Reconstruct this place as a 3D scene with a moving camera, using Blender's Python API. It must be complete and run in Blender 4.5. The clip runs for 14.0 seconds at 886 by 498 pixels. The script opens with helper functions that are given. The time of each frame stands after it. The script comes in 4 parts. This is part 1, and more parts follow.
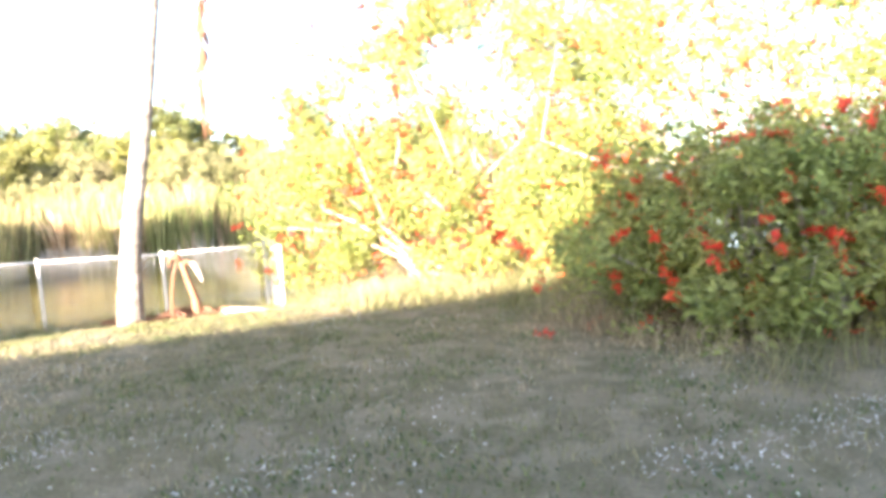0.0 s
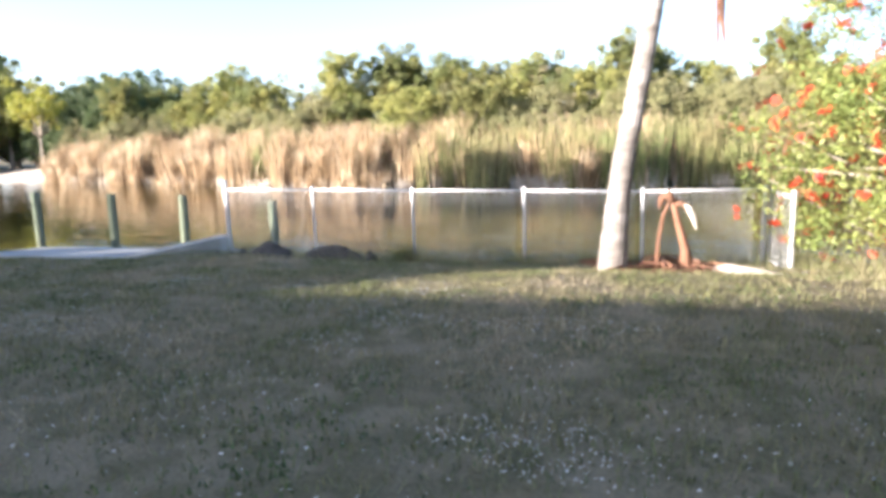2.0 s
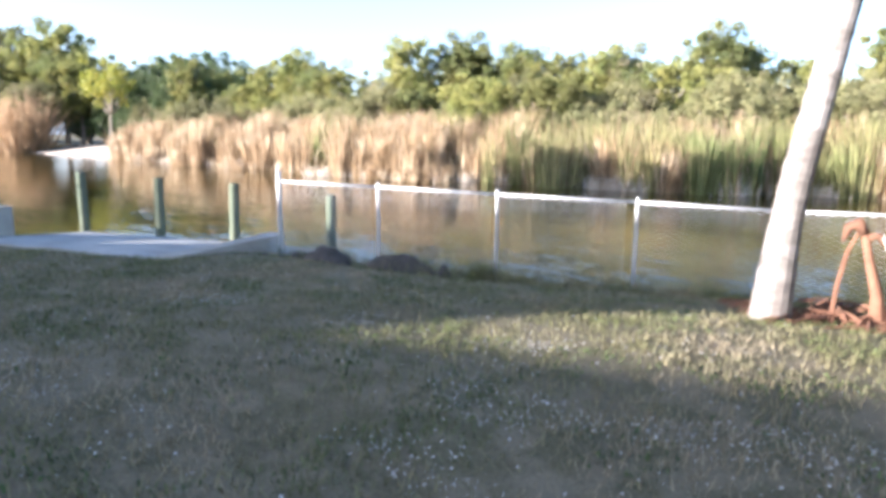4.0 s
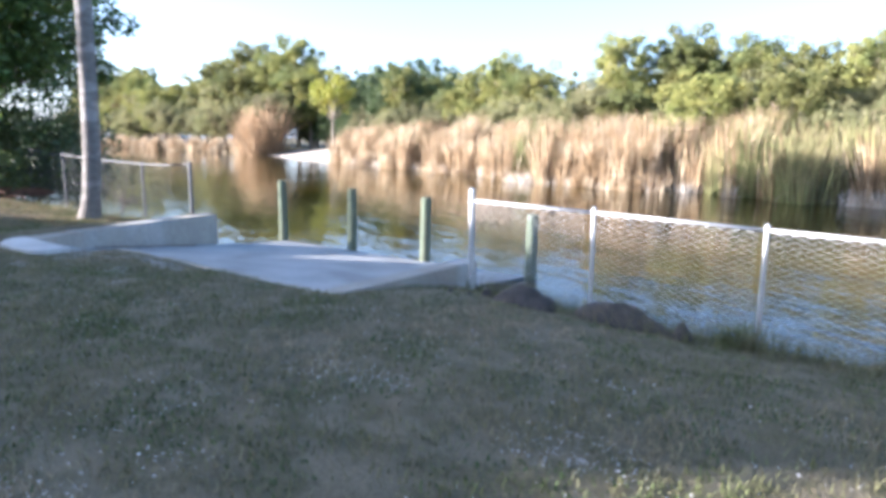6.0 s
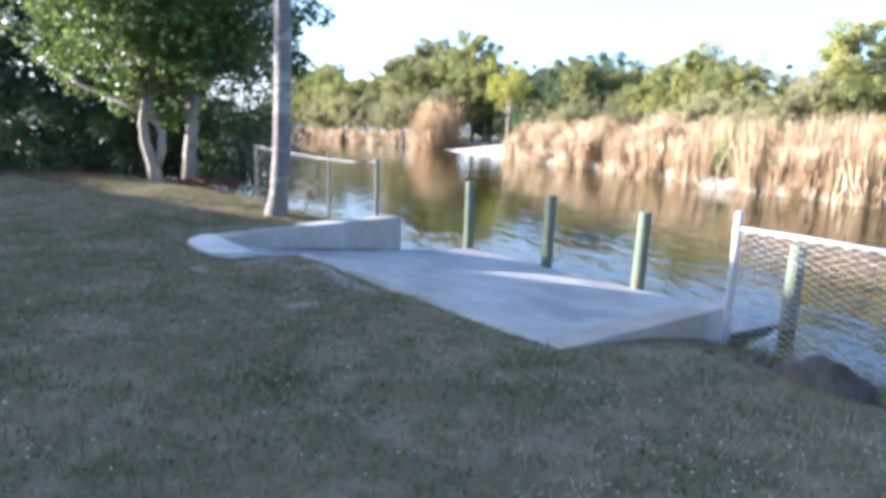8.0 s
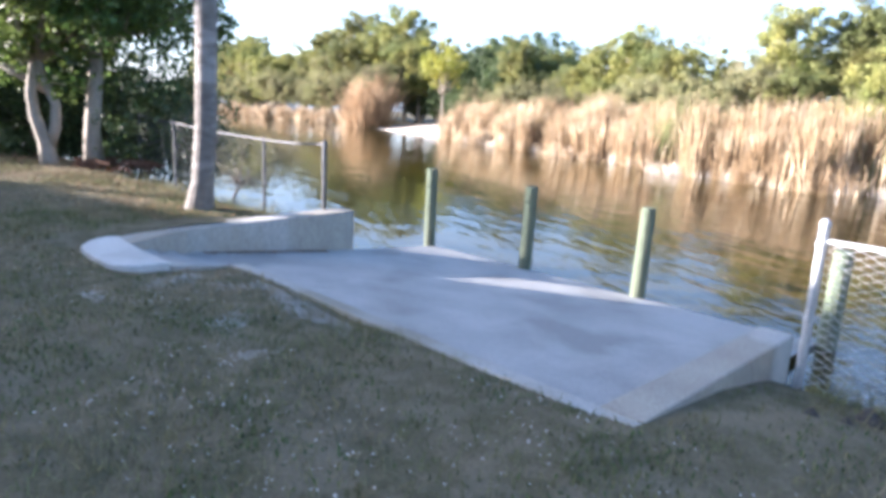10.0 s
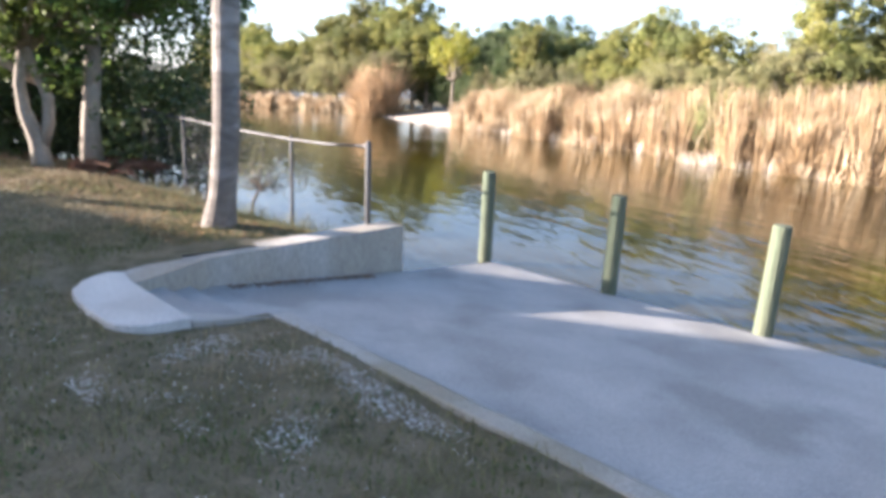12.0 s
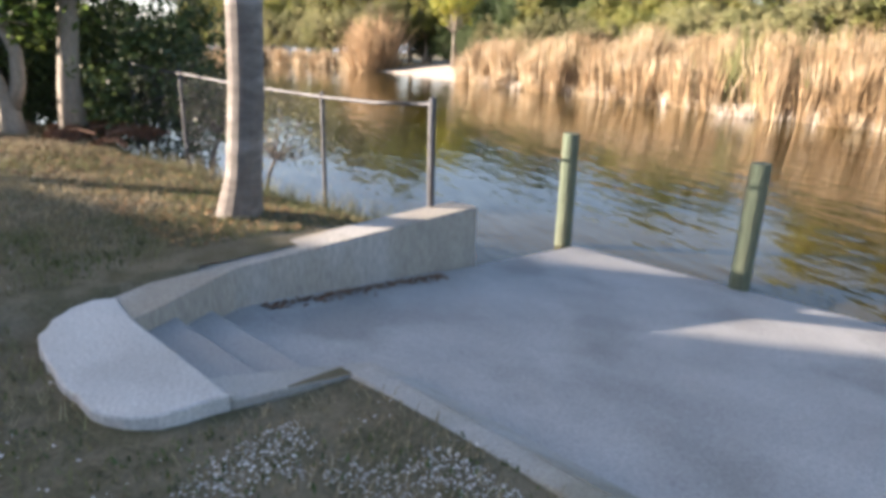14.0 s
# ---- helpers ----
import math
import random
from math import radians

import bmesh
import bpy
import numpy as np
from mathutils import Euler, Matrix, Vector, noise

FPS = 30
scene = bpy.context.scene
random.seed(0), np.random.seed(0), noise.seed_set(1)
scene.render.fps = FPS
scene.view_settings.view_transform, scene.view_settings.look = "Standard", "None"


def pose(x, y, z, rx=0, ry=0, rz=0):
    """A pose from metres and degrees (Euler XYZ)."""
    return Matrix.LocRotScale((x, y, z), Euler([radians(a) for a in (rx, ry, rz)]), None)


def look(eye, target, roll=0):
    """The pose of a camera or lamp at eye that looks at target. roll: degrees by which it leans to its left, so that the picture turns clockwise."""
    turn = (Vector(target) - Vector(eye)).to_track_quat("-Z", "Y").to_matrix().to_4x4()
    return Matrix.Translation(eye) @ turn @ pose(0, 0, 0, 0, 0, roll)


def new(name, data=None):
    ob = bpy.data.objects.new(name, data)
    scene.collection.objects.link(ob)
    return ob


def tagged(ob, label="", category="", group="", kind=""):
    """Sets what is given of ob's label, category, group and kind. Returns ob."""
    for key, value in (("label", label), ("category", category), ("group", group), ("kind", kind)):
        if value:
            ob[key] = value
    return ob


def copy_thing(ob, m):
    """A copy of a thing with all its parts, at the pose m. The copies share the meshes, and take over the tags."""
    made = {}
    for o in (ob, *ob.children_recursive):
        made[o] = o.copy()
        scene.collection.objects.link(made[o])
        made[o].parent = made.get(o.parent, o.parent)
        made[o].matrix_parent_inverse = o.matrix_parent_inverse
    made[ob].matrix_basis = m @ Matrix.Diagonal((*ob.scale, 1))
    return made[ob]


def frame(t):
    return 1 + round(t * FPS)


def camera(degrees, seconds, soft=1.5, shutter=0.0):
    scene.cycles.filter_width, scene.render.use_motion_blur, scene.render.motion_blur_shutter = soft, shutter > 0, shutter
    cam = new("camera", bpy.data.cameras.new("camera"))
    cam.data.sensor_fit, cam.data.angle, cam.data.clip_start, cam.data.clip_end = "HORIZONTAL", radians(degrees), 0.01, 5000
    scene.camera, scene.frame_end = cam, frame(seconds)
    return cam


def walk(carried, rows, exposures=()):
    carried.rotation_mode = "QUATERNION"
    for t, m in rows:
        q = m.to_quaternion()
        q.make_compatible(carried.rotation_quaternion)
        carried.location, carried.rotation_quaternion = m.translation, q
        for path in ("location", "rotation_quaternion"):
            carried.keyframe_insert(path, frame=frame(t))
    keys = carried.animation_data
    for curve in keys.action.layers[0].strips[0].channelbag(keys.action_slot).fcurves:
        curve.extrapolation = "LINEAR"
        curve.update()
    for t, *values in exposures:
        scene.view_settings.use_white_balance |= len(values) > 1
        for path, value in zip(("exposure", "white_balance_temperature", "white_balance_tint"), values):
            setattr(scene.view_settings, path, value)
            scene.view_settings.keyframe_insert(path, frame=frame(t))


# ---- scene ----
cam = camera(69.7, 14.0, soft=4.3)
PATH = [
    (0, (2.019, -0.104, 1.874), (1.837, 1.879, 1.687), -3.3),
    (0.5, (1.723, 0.247, 1.864), (1.19, 2.15, 1.56), -3.7),
    (1, (1.431, 0.611, 1.88), (0.5, 2.35, 1.549), -2.8),
    (1.5, (1.018, 0.814, 1.848), (-0.121, 2.424, 1.517), 0.5),
    (2, (0.622, 1.079, 1.852), (-0.727, 2.519, 1.527), -1.9),
    (2.5, (0.191, 1.313, 1.855), (-1.313, 2.597, 1.557), 1.5),
    (5, (-1.657, 2.565, 1.923), (-3.094, 3.906, 1.553), 0.2),
    (5.5, (-2.059, 2.837, 1.98), (-3.558, 4.101, 1.587), 0.4),
    (6, (-2.662, 3.072, 1.965), (-4.46, 3.88, 1.624), 0.5),
    (6.5, (-3.09, 2.949, 1.979), (-4.976, 3.545, 1.679), 4.5),
    (6.8, (-3.388, 2.995, 1.995), (-5.307, 3.489, 1.73), 2.8),
    (7, (-3.563, 3.017, 2.016), (-5.501, 3.411, 1.722), 4.5),
    (9.5, (-5.909, 2.855, 1.99), (-7.843, 3.162, 1.586), -1.7),
    (10, (-6.314, 2.786, 1.971), (-8.193, 3.328, 1.554), 2.8),
    (10.5, (-6.744, 2.693, 1.957), (-8.602, 3.303, 1.535), -0.1),
    (11, (-7.243, 2.619, 2.016), (-9.139, 3.075, 1.572), -2.0),
    (11.5, (-7.659, 2.453, 2.046), (-9.519, 3.039, 1.599), 0.7),
    (12, (-8.148, 2.451, 2.027), (-10.021, 2.982, 1.57), 2.4),
    (12.5, (-8.618, 2.348, 2.0), (-10.355, 3.219, 1.525), 1.5),
    (13, (-9.12, 2.327, 1.965), (-10.828, 3.242, 1.471), -4.2),
    (13.2, (-9.299, 2.285, 1.972), (-11.042, 3.123, 1.461), -1.2),
    (13.5, (-9.632, 2.235, 1.955), (-11.357, 3.105, 1.437), 1.8),
    (14, (-10.143, 2.099, 1.888), (-11.978, 2.636, 1.3), 1.4),
]
EXPOSURES = [(0, 3.95, 5900, 14), (0.4, 3.38, 5950, 14), (0.8, 3.05, 5950, 14), (1.3, 2.7, 5650, 14), (2.5, 2.75, 5300, 15), (5, 2.75, 4950, 15), (7, 2.85, 4900, 15), (10, 2.88, 5050, 17), (12, 2.72, 5500, 17), (14, 2.47, 5850, 16)]
walk(cam, [(t, look(eye, target, roll)) for t, eye, target, roll in PATH], EXPOSURES)

# ---- light ----
SUN_UV = Vector((0.768, 0.64))          # the way the sunlight travels over the ground, in the plan's axes
SUN_EL = radians(12.0)
OX, OY, UX, UY = -12.945, 2.563, 0.8716, 0.4903   # the plan's axes: u along the canal, v towards the water


def W(u, v, z=0.0):
    return Vector((OX + u * UX - v * UY, OY + u * UY + v * UX, z))


TURN = Matrix.Rotation(math.atan2(UY, UX), 4, "Z")


def at(u, v, z=0.0, turn=0.0):
    return Matrix.Translation(W(u, v, z)) @ TURN @ Matrix.Rotation(radians(turn), 4, "Z")


way = W(SUN_UV.x, SUN_UV.y) - W(0, 0)
sun = new("sun", bpy.data.lights.new("sun", "SUN"))
sun.data.energy, sun.data.angle, sun.data.color = 4.4, radians(0.53), (1.0, 0.80, 0.58)
flat = way.normalized()
sun.matrix_world = look((0, 0, 40), Vector((0, 0, 40)) + flat * math.cos(SUN_EL) - Vector((0, 0, math.sin(SUN_EL))))
world = bpy.data.worlds.new("sky")
scene.world = world
world.use_nodes = True
wn = world.node_tree.nodes
sky = wn.new("ShaderNodeTexSky")
sky.sky_type, sky.sun_disc, sky.sun_elevation = "NISHITA", False, radians(14)
sky.sun_rotation = math.atan2(-flat.x, -flat.y)
sky.dust_density, sky.air_density = 2.2, 1.0
wn["Background"].inputs["Strength"].default_value = 0.055
# pale haze towards the horizon, the same all round
wl0 = world.node_tree.links
sky_co, sky_xyz, haze, haze_add = wn.new("ShaderNodeTexCoord"), wn.new("ShaderNodeSeparateXYZ"), wn.new("ShaderNodeMapRange"), wn.new("ShaderNodeMix")
wl0.new(sky_co.outputs["Generated"], sky_xyz.inputs[0])
wl0.new(sky_xyz.outputs["Z"], haze.inputs["Value"])
haze.interpolation_type = "SMOOTHSTEP"
for key, value in (("From Min", 0.02), ("From Max", 0.58), ("To Min", 1.0), ("To Max", 0.0)):
    haze.inputs[key].default_value = value
haze_add.data_type, haze_add.blend_type = "RGBA", "ADD"
haze_add.inputs["B"].default_value = (1.3, 1.42, 1.65, 1)
wl0.new(haze.outputs[0], haze_add.inputs["Factor"])
wl0.new(sky.outputs[0], haze_add.inputs["A"])
wl0.new(haze_add.outputs["Result"], wn["Background"].inputs["Color"])


# ---- materials ----
def material(name, a, b, scale=4.0, rough=0.8, bump=0.3, fine=40.0, c=None, big=0.35, metal=0.0, island=0.0, through_light=0.0, stretch=(1, 1, 1), obj_random=0.0, spec=0.5):
    """Two-scale noise colour a to b, with patches of c, fine relief, and random tint by island or by object."""
    m = bpy.data.materials.new(name)
    m.use_nodes = True
    n, l = m.node_tree.nodes, m.node_tree.links
    p = n["Principled BSDF"]
    p.inputs["Roughness"].default_value, p.inputs["Metallic"].default_value = rough, metal
    p.inputs["Specular IOR Level"].default_value = spec
    co = n.new("ShaderNodeTexCoord")
    mp = n.new("ShaderNodeMapping")
    mp.inputs["Scale"].default_value = stretch
    l.new(co.outputs["Object"], mp.inputs["Vector"])
    n1, n2 = n.new("ShaderNodeTexNoise"), n.new("ShaderNodeTexNoise")
    n1.inputs["Scale"].default_value, n2.inputs["Scale"].default_value = scale, fine
    n1.inputs["Detail"].default_value, n2.inputs["Detail"].default_value = 6, 4
    for q in (n1, n2):
        l.new(mp.outputs[0], q.inputs["Vector"])
    mix = n.new("ShaderNodeMix")
    mix.data_type = "RGBA"
    ramp = n.new("ShaderNodeMapRange")
    ramp.inputs["From Min"].default_value, ramp.inputs["From Max"].default_value = 0.35, 0.65
    l.new(n1.outputs["Fac"], ramp.inputs["Value"])
    l.new(ramp.outputs[0], mix.inputs["Factor"])
    mix.inputs["A"].default_value, mix.inputs["B"].default_value = (*a, 1), (*b, 1)
    out = mix.outputs["Result"]
    if c:
        n3 = n.new("ShaderNodeTexNoise")
        n3.inputs["Scale"].default_value, n3.inputs["Detail"].default_value = scale * big, 5
        l.new(mp.outputs[0], n3.inputs["Vector"])
        r3 = n.new("ShaderNodeMapRange")
        r3.inputs["From Min"].default_value, r3.inputs["From Max"].default_value = 0.5, 0.62
        l.new(n3.outputs["Fac"], r3.inputs["Value"])
        m3 = n.new("ShaderNodeMix")
        m3.data_type = "RGBA"
        l.new(r3.outputs[0], m3.inputs["Factor"])
        l.new(out, m3.inputs["A"])
        m3.inputs["B"].default_value = (*c, 1)
        out = m3.outputs["Result"]
    gain = n.new("ShaderNodeMapRange")
    gain.inputs["From Min"].default_value, gain.inputs["From Max"].default_value = 0.3, 0.7
    gain.inputs["To Min"].default_value, gain.inputs["To Max"].default_value = 0.8, 1.2
    l.new(n2.outputs["Fac"], gain.inputs["Value"])
    value = gain.outputs[0]
    for k, src in ((island, n.new("ShaderNodeNewGeometry").outputs["Random Per Island"]), (obj_random, n.new("ShaderNodeObjectInfo").outputs["Random"])):
        if not k:
            continue
        rr = n.new("ShaderNodeMapRange")
        rr.inputs["To Min"].default_value, rr.inputs["To Max"].default_value = 1 - k, 1 + k
        l.new(src, rr.inputs["Value"])
        mu = n.new("ShaderNodeMath")
        mu.operation = "MULTIPLY"
        l.new(value, mu.inputs[0])
        l.new(rr.outputs[0], mu.inputs[1])
        value = mu.outputs[0]
    sc = n.new("ShaderNodeVectorMath")
    sc.operation = "SCALE"
    l.new(out, sc.inputs[0])
    l.new(value, sc.inputs["Scale"])
    l.new(sc.outputs[0], p.inputs["Base Color"])
    if bump:
        bp = n.new("ShaderNodeBump")
        bp.inputs["Strength"].default_value, bp.inputs["Distance"].default_value = bump, 0.02
        l.new(n2.outputs["Fac"], bp.inputs["Height"])
        l.new(bp.outputs[0], p.inputs["Normal"])
    if through_light:
        tr = n.new("ShaderNodeBsdfTranslucent")
        l.new(sc.outputs[0], tr.inputs["Color"])
        ms = n.new("ShaderNodeMixShader")
        ms.inputs[0].default_value = through_light
        l.new(p.outputs[0], ms.inputs[1])
        l.new(tr.outputs[0], ms.inputs[2])
        l.new(ms.outputs[0], n["Material Output"].inputs["Surface"])
    return m


LAWN = material("lawn_soil", (0.135, 0.122, 0.07), (0.19, 0.16, 0.105), 5.0, 0.95, 0.9, 45, c=(0.21, 0.18, 0.12), big=0.5, spec=0.1)
GRASS = material("grass_blade", (0.13, 0.15, 0.055), (0.24, 0.215, 0.115), 1.6, 0.7, 0, 8, c=(0.33, 0.28, 0.18), island=0.35, through_light=0.25, spec=0.2)
SHELL = material("shell_chip", (0.75, 0.72, 0.68), (0.55, 0.52, 0.48), 8, 0.5, 0, 30, island=0.25)
CONCRETE = material("concrete", (0.34, 0.335, 0.32), (0.44, 0.435, 0.415), 1.1, 0.85, 0.15, 60, c=(0.29, 0.285, 0.27), big=0.7)
WALLCON = material("wall_concrete", (0.40, 0.37, 0.31), (0.33, 0.30, 0.25), 2.2, 0.9, 0.18, 50, c=(0.46, 0.44, 0.40), big=0.5, stretch=(1, 1, 0.25))
CURBCON = material("curb_concrete", (0.38, 0.36, 0.31), (0.46, 0.45, 0.42), 2.5, 0.9, 0.4, 70, c=(0.30, 0.28, 0.22), big=0.5)
PADCON = material("pad_concrete", (0.62, 0.61, 0.58), (0.50, 0.49, 0.46), 2.0, 0.9, 0.12, 60)
STEEL = material("galvanised_steel", (0.60, 0.61, 0.62), (0.50, 0.51, 0.52), 6, 0.45, 0.05, 80, metal=0.35)
OLDSTEEL = material("weathered_steel", (0.11, 0.115, 0.125), (0.065, 0.065, 0.068), 6, 0.6, 0.1, 80, metal=0.3)
PILE = material("treated_timber", (0.10, 0.13, 0.085), (0.15, 0.16, 0.10), 5, 0.85, 0.6, 50, stretch=(1, 1, 0.12), c=(0.075, 0.09, 0.065))
PALMBARK = material("palm_bark", (0.22, 0.20, 0.175), (0.15, 0.13, 0.115), 5, 0.9, 0.7, 40, c=(0.32, 0.295, 0.27), stretch=(1, 1, 2.5))
BARK = material("pale_bark", (0.34, 0.30, 0.25), (0.24, 0.21, 0.17), 4, 0.9, 0.6, 30, stretch=(1, 1, 0.4))
DARKBARK = material("dark_bark", (0.13, 0.11, 0.09), (0.20, 0.17, 0.14), 4, 0.9, 0.5, 30, stretch=(1, 1, 0.4))
LEAF_TREE = material("broad_leaf", (0.08, 0.14, 0.033), (0.155, 0.19, 0.046), 0.8, 0.5, 0, 6, island=0.45, through_light=0.4)
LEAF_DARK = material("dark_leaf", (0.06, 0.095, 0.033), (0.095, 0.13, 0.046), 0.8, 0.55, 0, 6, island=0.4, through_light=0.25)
LEAF_FAR = material("bank_leaf", (0.18, 0.205, 0.058), (0.27, 0.255, 0.075), 0.5, 0.7, 0, 5, c=(0.14, 0.17, 0.055), big=0.8, island=0.4, through_light=0.3, obj_random=0.3)
LEAF_OLIVE = material("olive_leaf", (0.205, 0.215, 0.095), (0.27, 0.255, 0.12), 0.5, 0.7, 0, 5, c=(0.25, 0.22, 0.13), big=0.6, island=0.35, through_light=0.3, obj_random=0.28)
LEAF_YELLOW = material("yellow_leaf", (0.26, 0.30, 0.04), (0.34, 0.31, 0.04), 0.8, 0.6, 0, 5, island=0.3, through_light=0.35)
LEAF_BRUSH = material("bottlebrush_leaf", (0.18, 0.235, 0.06), (0.27, 0.28, 0.08), 0.9, 0.55, 0, 6, island=0.4, through_light=0.35)
BLOOM = material("red_bloom", (0.60, 0.045, 0.03), (0.70, 0.11, 0.04), 3, 0.7, 0, 30, island=0.3, through_light=0.3)
REED_DRY = material("dry_reed", (0.36, 0.26, 0.15), (0.22, 0.15, 0.075), 0.9, 0.8, 0, 3, c=(0.50, 0.41, 0.28), big=0.9, island=0.45, through_light=0.25)
REED_GREEN = material("green_reed", (0.16, 0.19, 0.06), (0.28, 0.24, 0.11), 0.35, 0.7, 0, 3, island=0.4, through_light=0.3)
PLUME = material("straw_plume", (0.46, 0.34, 0.21), (0.36, 0.25, 0.14), 0.6, 0.8, 0, 3, island=0.35, through_light=0.3)
DEADFROND = material("dead_frond", (0.125, 0.058, 0.032), (0.19, 0.098, 0.056), 4, 0.85, 0.4, 40, island=0.3)
PALEWOOD = material("bleached_wood", (0.55, 0.50, 0.43), (0.42, 0.36, 0.29), 5, 0.85, 0.5, 50, stretch=(1, 1, 1))
LITTER = material("leaf_litter", (0.15, 0.085, 0.05), (0.22, 0.13, 0.075), 6, 0.95, 0.3, 40, island=0.4)
# dry litter with the warm glow of low sun put into its colour
SUNLIT_LITTER = material("sunlit_dry_litter", (0.30, 0.17, 0.07), (0.38, 0.24, 0.11), 6, 0.9, 0, 40, island=0.4)
BAGCLOTH = material("grey_sediment", (0.05, 0.046, 0.042), (0.095, 0.085, 0.076), 7, 0.95, 1.0, 38)
SAND = material("pale_sand", (0.52, 0.46, 0.39), (0.45, 0.39, 0.32), 1.0, 0.95, 0.3, 30)
STUCCO = material("house_stucco", (0.62, 0.56, 0.47), (0.57, 0.51, 0.42), 2, 0.9, 0.2, 50)
TILE = material("roof_tile", (0.26, 0.13, 0.09), (0.20, 0.10, 0.07), 3, 0.85, 0.5, 30)
GLASSY = material("window_dark", (0.04, 0.05, 0.06), (0.05, 0.06, 0.07), 1, 0.08, 0, 10)

WATER = bpy.data.materials.new("canal_water")
WATER.use_nodes = True
wt, wl = WATER.node_tree.nodes, WATER.node_tree.links
wp = wt["Principled BSDF"]
wp.inputs["Base Color"].default_value = (0.048, 0.035, 0.004, 1)
wp.inputs["Roughness"].default_value = 0.04
wp.inputs["IOR"].default_value = 1.33
wco = wt.new("ShaderNodeTexCoord")
wmap = wt.new("ShaderNodeMapping")
wmap.inputs["Rotation"].default_value = (0, 0, radians(-50))
wmap.inputs["Scale"].default_value = (0.45, 1.5, 1)
wl.new(wco.outputs["Object"], wmap.inputs["Vector"])
wa, wb = wt.new("ShaderNodeTexNoise"), wt.new("ShaderNodeTexNoise")
wa.inputs["Scale"].default_value, wa.inputs["Detail"].default_value = 2.2, 3
wb.inputs["Scale"].default_value, wb.inputs["Detail"].default_value = 0.35, 2
for q in (wa, wb):
    wl.new(wmap.outputs[0], q.inputs["Vector"])
wm = wt.new("ShaderNodeMath")
wm.operation = "MULTIPLY"
wl.new(wa.outputs["Fac"], wm.inputs[0])
wl.new(wb.outputs["Fac"], wm.inputs[1])
wbump = wt.new("ShaderNodeBump")
wbump.inputs["Strength"].default_value, wbump.inputs["Distance"].default_value = 0.65, 0.07
wl.new(wm.outputs[0], wbump.inputs["Height"])
wl.new(wbump.outputs[0], wp.inputs["Normal"])


# ---- mesh tools ----
class Build:
    """Collects vertices and faces of one mesh."""

    def __init__(self):
        self.v, self.f = [], []

    def tube(self, pts, radii, seg=8, cap=True):
        pts = [Vector(p) for p in pts]
        base = len(self.v)
        side = None
        for i, p in enumerate(pts):
            d = (pts[min(i + 1, len(pts) - 1)] - pts[max(i - 1, 0)]).normalized()
            if side is None:
                side = d.cross(Vector((0, 0, 1)) if abs(d.z) < 0.9 else Vector((1, 0, 0))).normalized()
            side = (side - d * side.dot(d)).normalized()
            other = d.cross(side)
            for k in range(seg):
                a = 2 * math.pi * k / seg
                self.v.append(tuple(p + (side * math.cos(a) + other * math.sin(a)) * radii[i]))
        for i in range(len(pts) - 1):
            for k in range(seg):
                a, b = base + i * seg + k, base + i * seg + (k + 1) % seg
                self.f.append((a, b, b + seg, a + seg))
        if cap:
            self.f.append(tuple(base + k for k in reversed(range(seg))))
            self.f.append(tuple(base + (len(pts) - 1) * seg + k for k in range(seg)))
        return self

    def box(self, lo, hi):
        b = len(self.v)
        self.v += [(x, y, z) for z in (lo[2], hi[2]) for y in (lo[1], hi[1]) for x in (lo[0], hi[0])]
        self.f += [tuple(b + i for i in q) for q in ((0, 2, 3, 1), (4, 5, 7, 6), (0, 1, 5, 4), (2, 6, 7, 3), (0, 4, 6, 2), (1, 3, 7, 5))]
        return self

    def prism(self, ring, bottom, tops):
        """An upright prism over a plan ring, with a top height for each corner."""
        b, n = len(self.v), len(ring)
        self.v += [(x, y, bottom) for x, y in ring] + [(x, y, z) for (x, y), z in zip(ring, tops)]
        self.f.append(tuple(b + i for i in reversed(range(n))))
        self.f.append(tuple(b + n + i for i in range(n)))
        for i in range(n):
            j = (i + 1) % n
            self.f.append((b + i, b + j, b + n + j, b + n + i))
        return self

    def mesh(self, name, mat, smooth=False):
        me = bpy.data.meshes.new(name)
        me.from_pydata(self.v, [], self.f)
        me.materials.append(mat)
        if smooth:
            me.polygons.foreach_set("use_smooth", [True] * len(me.polygons))
        me.update()
        return me


def part(name, build, mat, parent=None, label="", smooth=False, bevel=0.0):
    ob = new(name, build.mesh(name, mat, smooth))
    if parent is not None:
        ob.parent = parent
    if label:
        ob["label"] = label
    if bevel:
        bv = ob.modifiers.new("bevel", "BEVEL")
        bv.width, bv.segments, bv.limit_method = bevel, 2, "ANGLE"
    return ob


def thing(name, m, label, category, group="", kind=""):
    ob = new(name)
    ob.matrix_world = m
    return tagged(ob, label, category, group, kind)


def quads(corners):
    """A Build of separate quads from an array (n, 4, 3)."""
    b = Build()
    n = len(corners)
    b.v = corners.reshape(-1, 3).tolist()
    b.f = np.arange(n * 4).reshape(-1, 4).tolist()
    return b


def leaves(rng, centres, size, aspect=0.45, droop=0.0):
    """Pointed leaves (rhombs) at the centres, turned at random."""
    n = len(centres)
    d = rng.normal(size=(n, 3))
    d[:, 2] = d[:, 2] * 0.7 - droop
    d /= np.linalg.norm(d, axis=1)[:, None]
    r = rng.normal(size=(n, 3))
    s = np.cross(d, r)
    s /= np.linalg.norm(s, axis=1)[:, None]
    k = (size * rng.uniform(0.6, 1.4, n))[:, None]
    return quads(np.stack([centres - d * k * 0.5, centres + s * k * aspect * 0.5, centres + d * k * 0.5, centres - s * k * aspect * 0.5], axis=1))


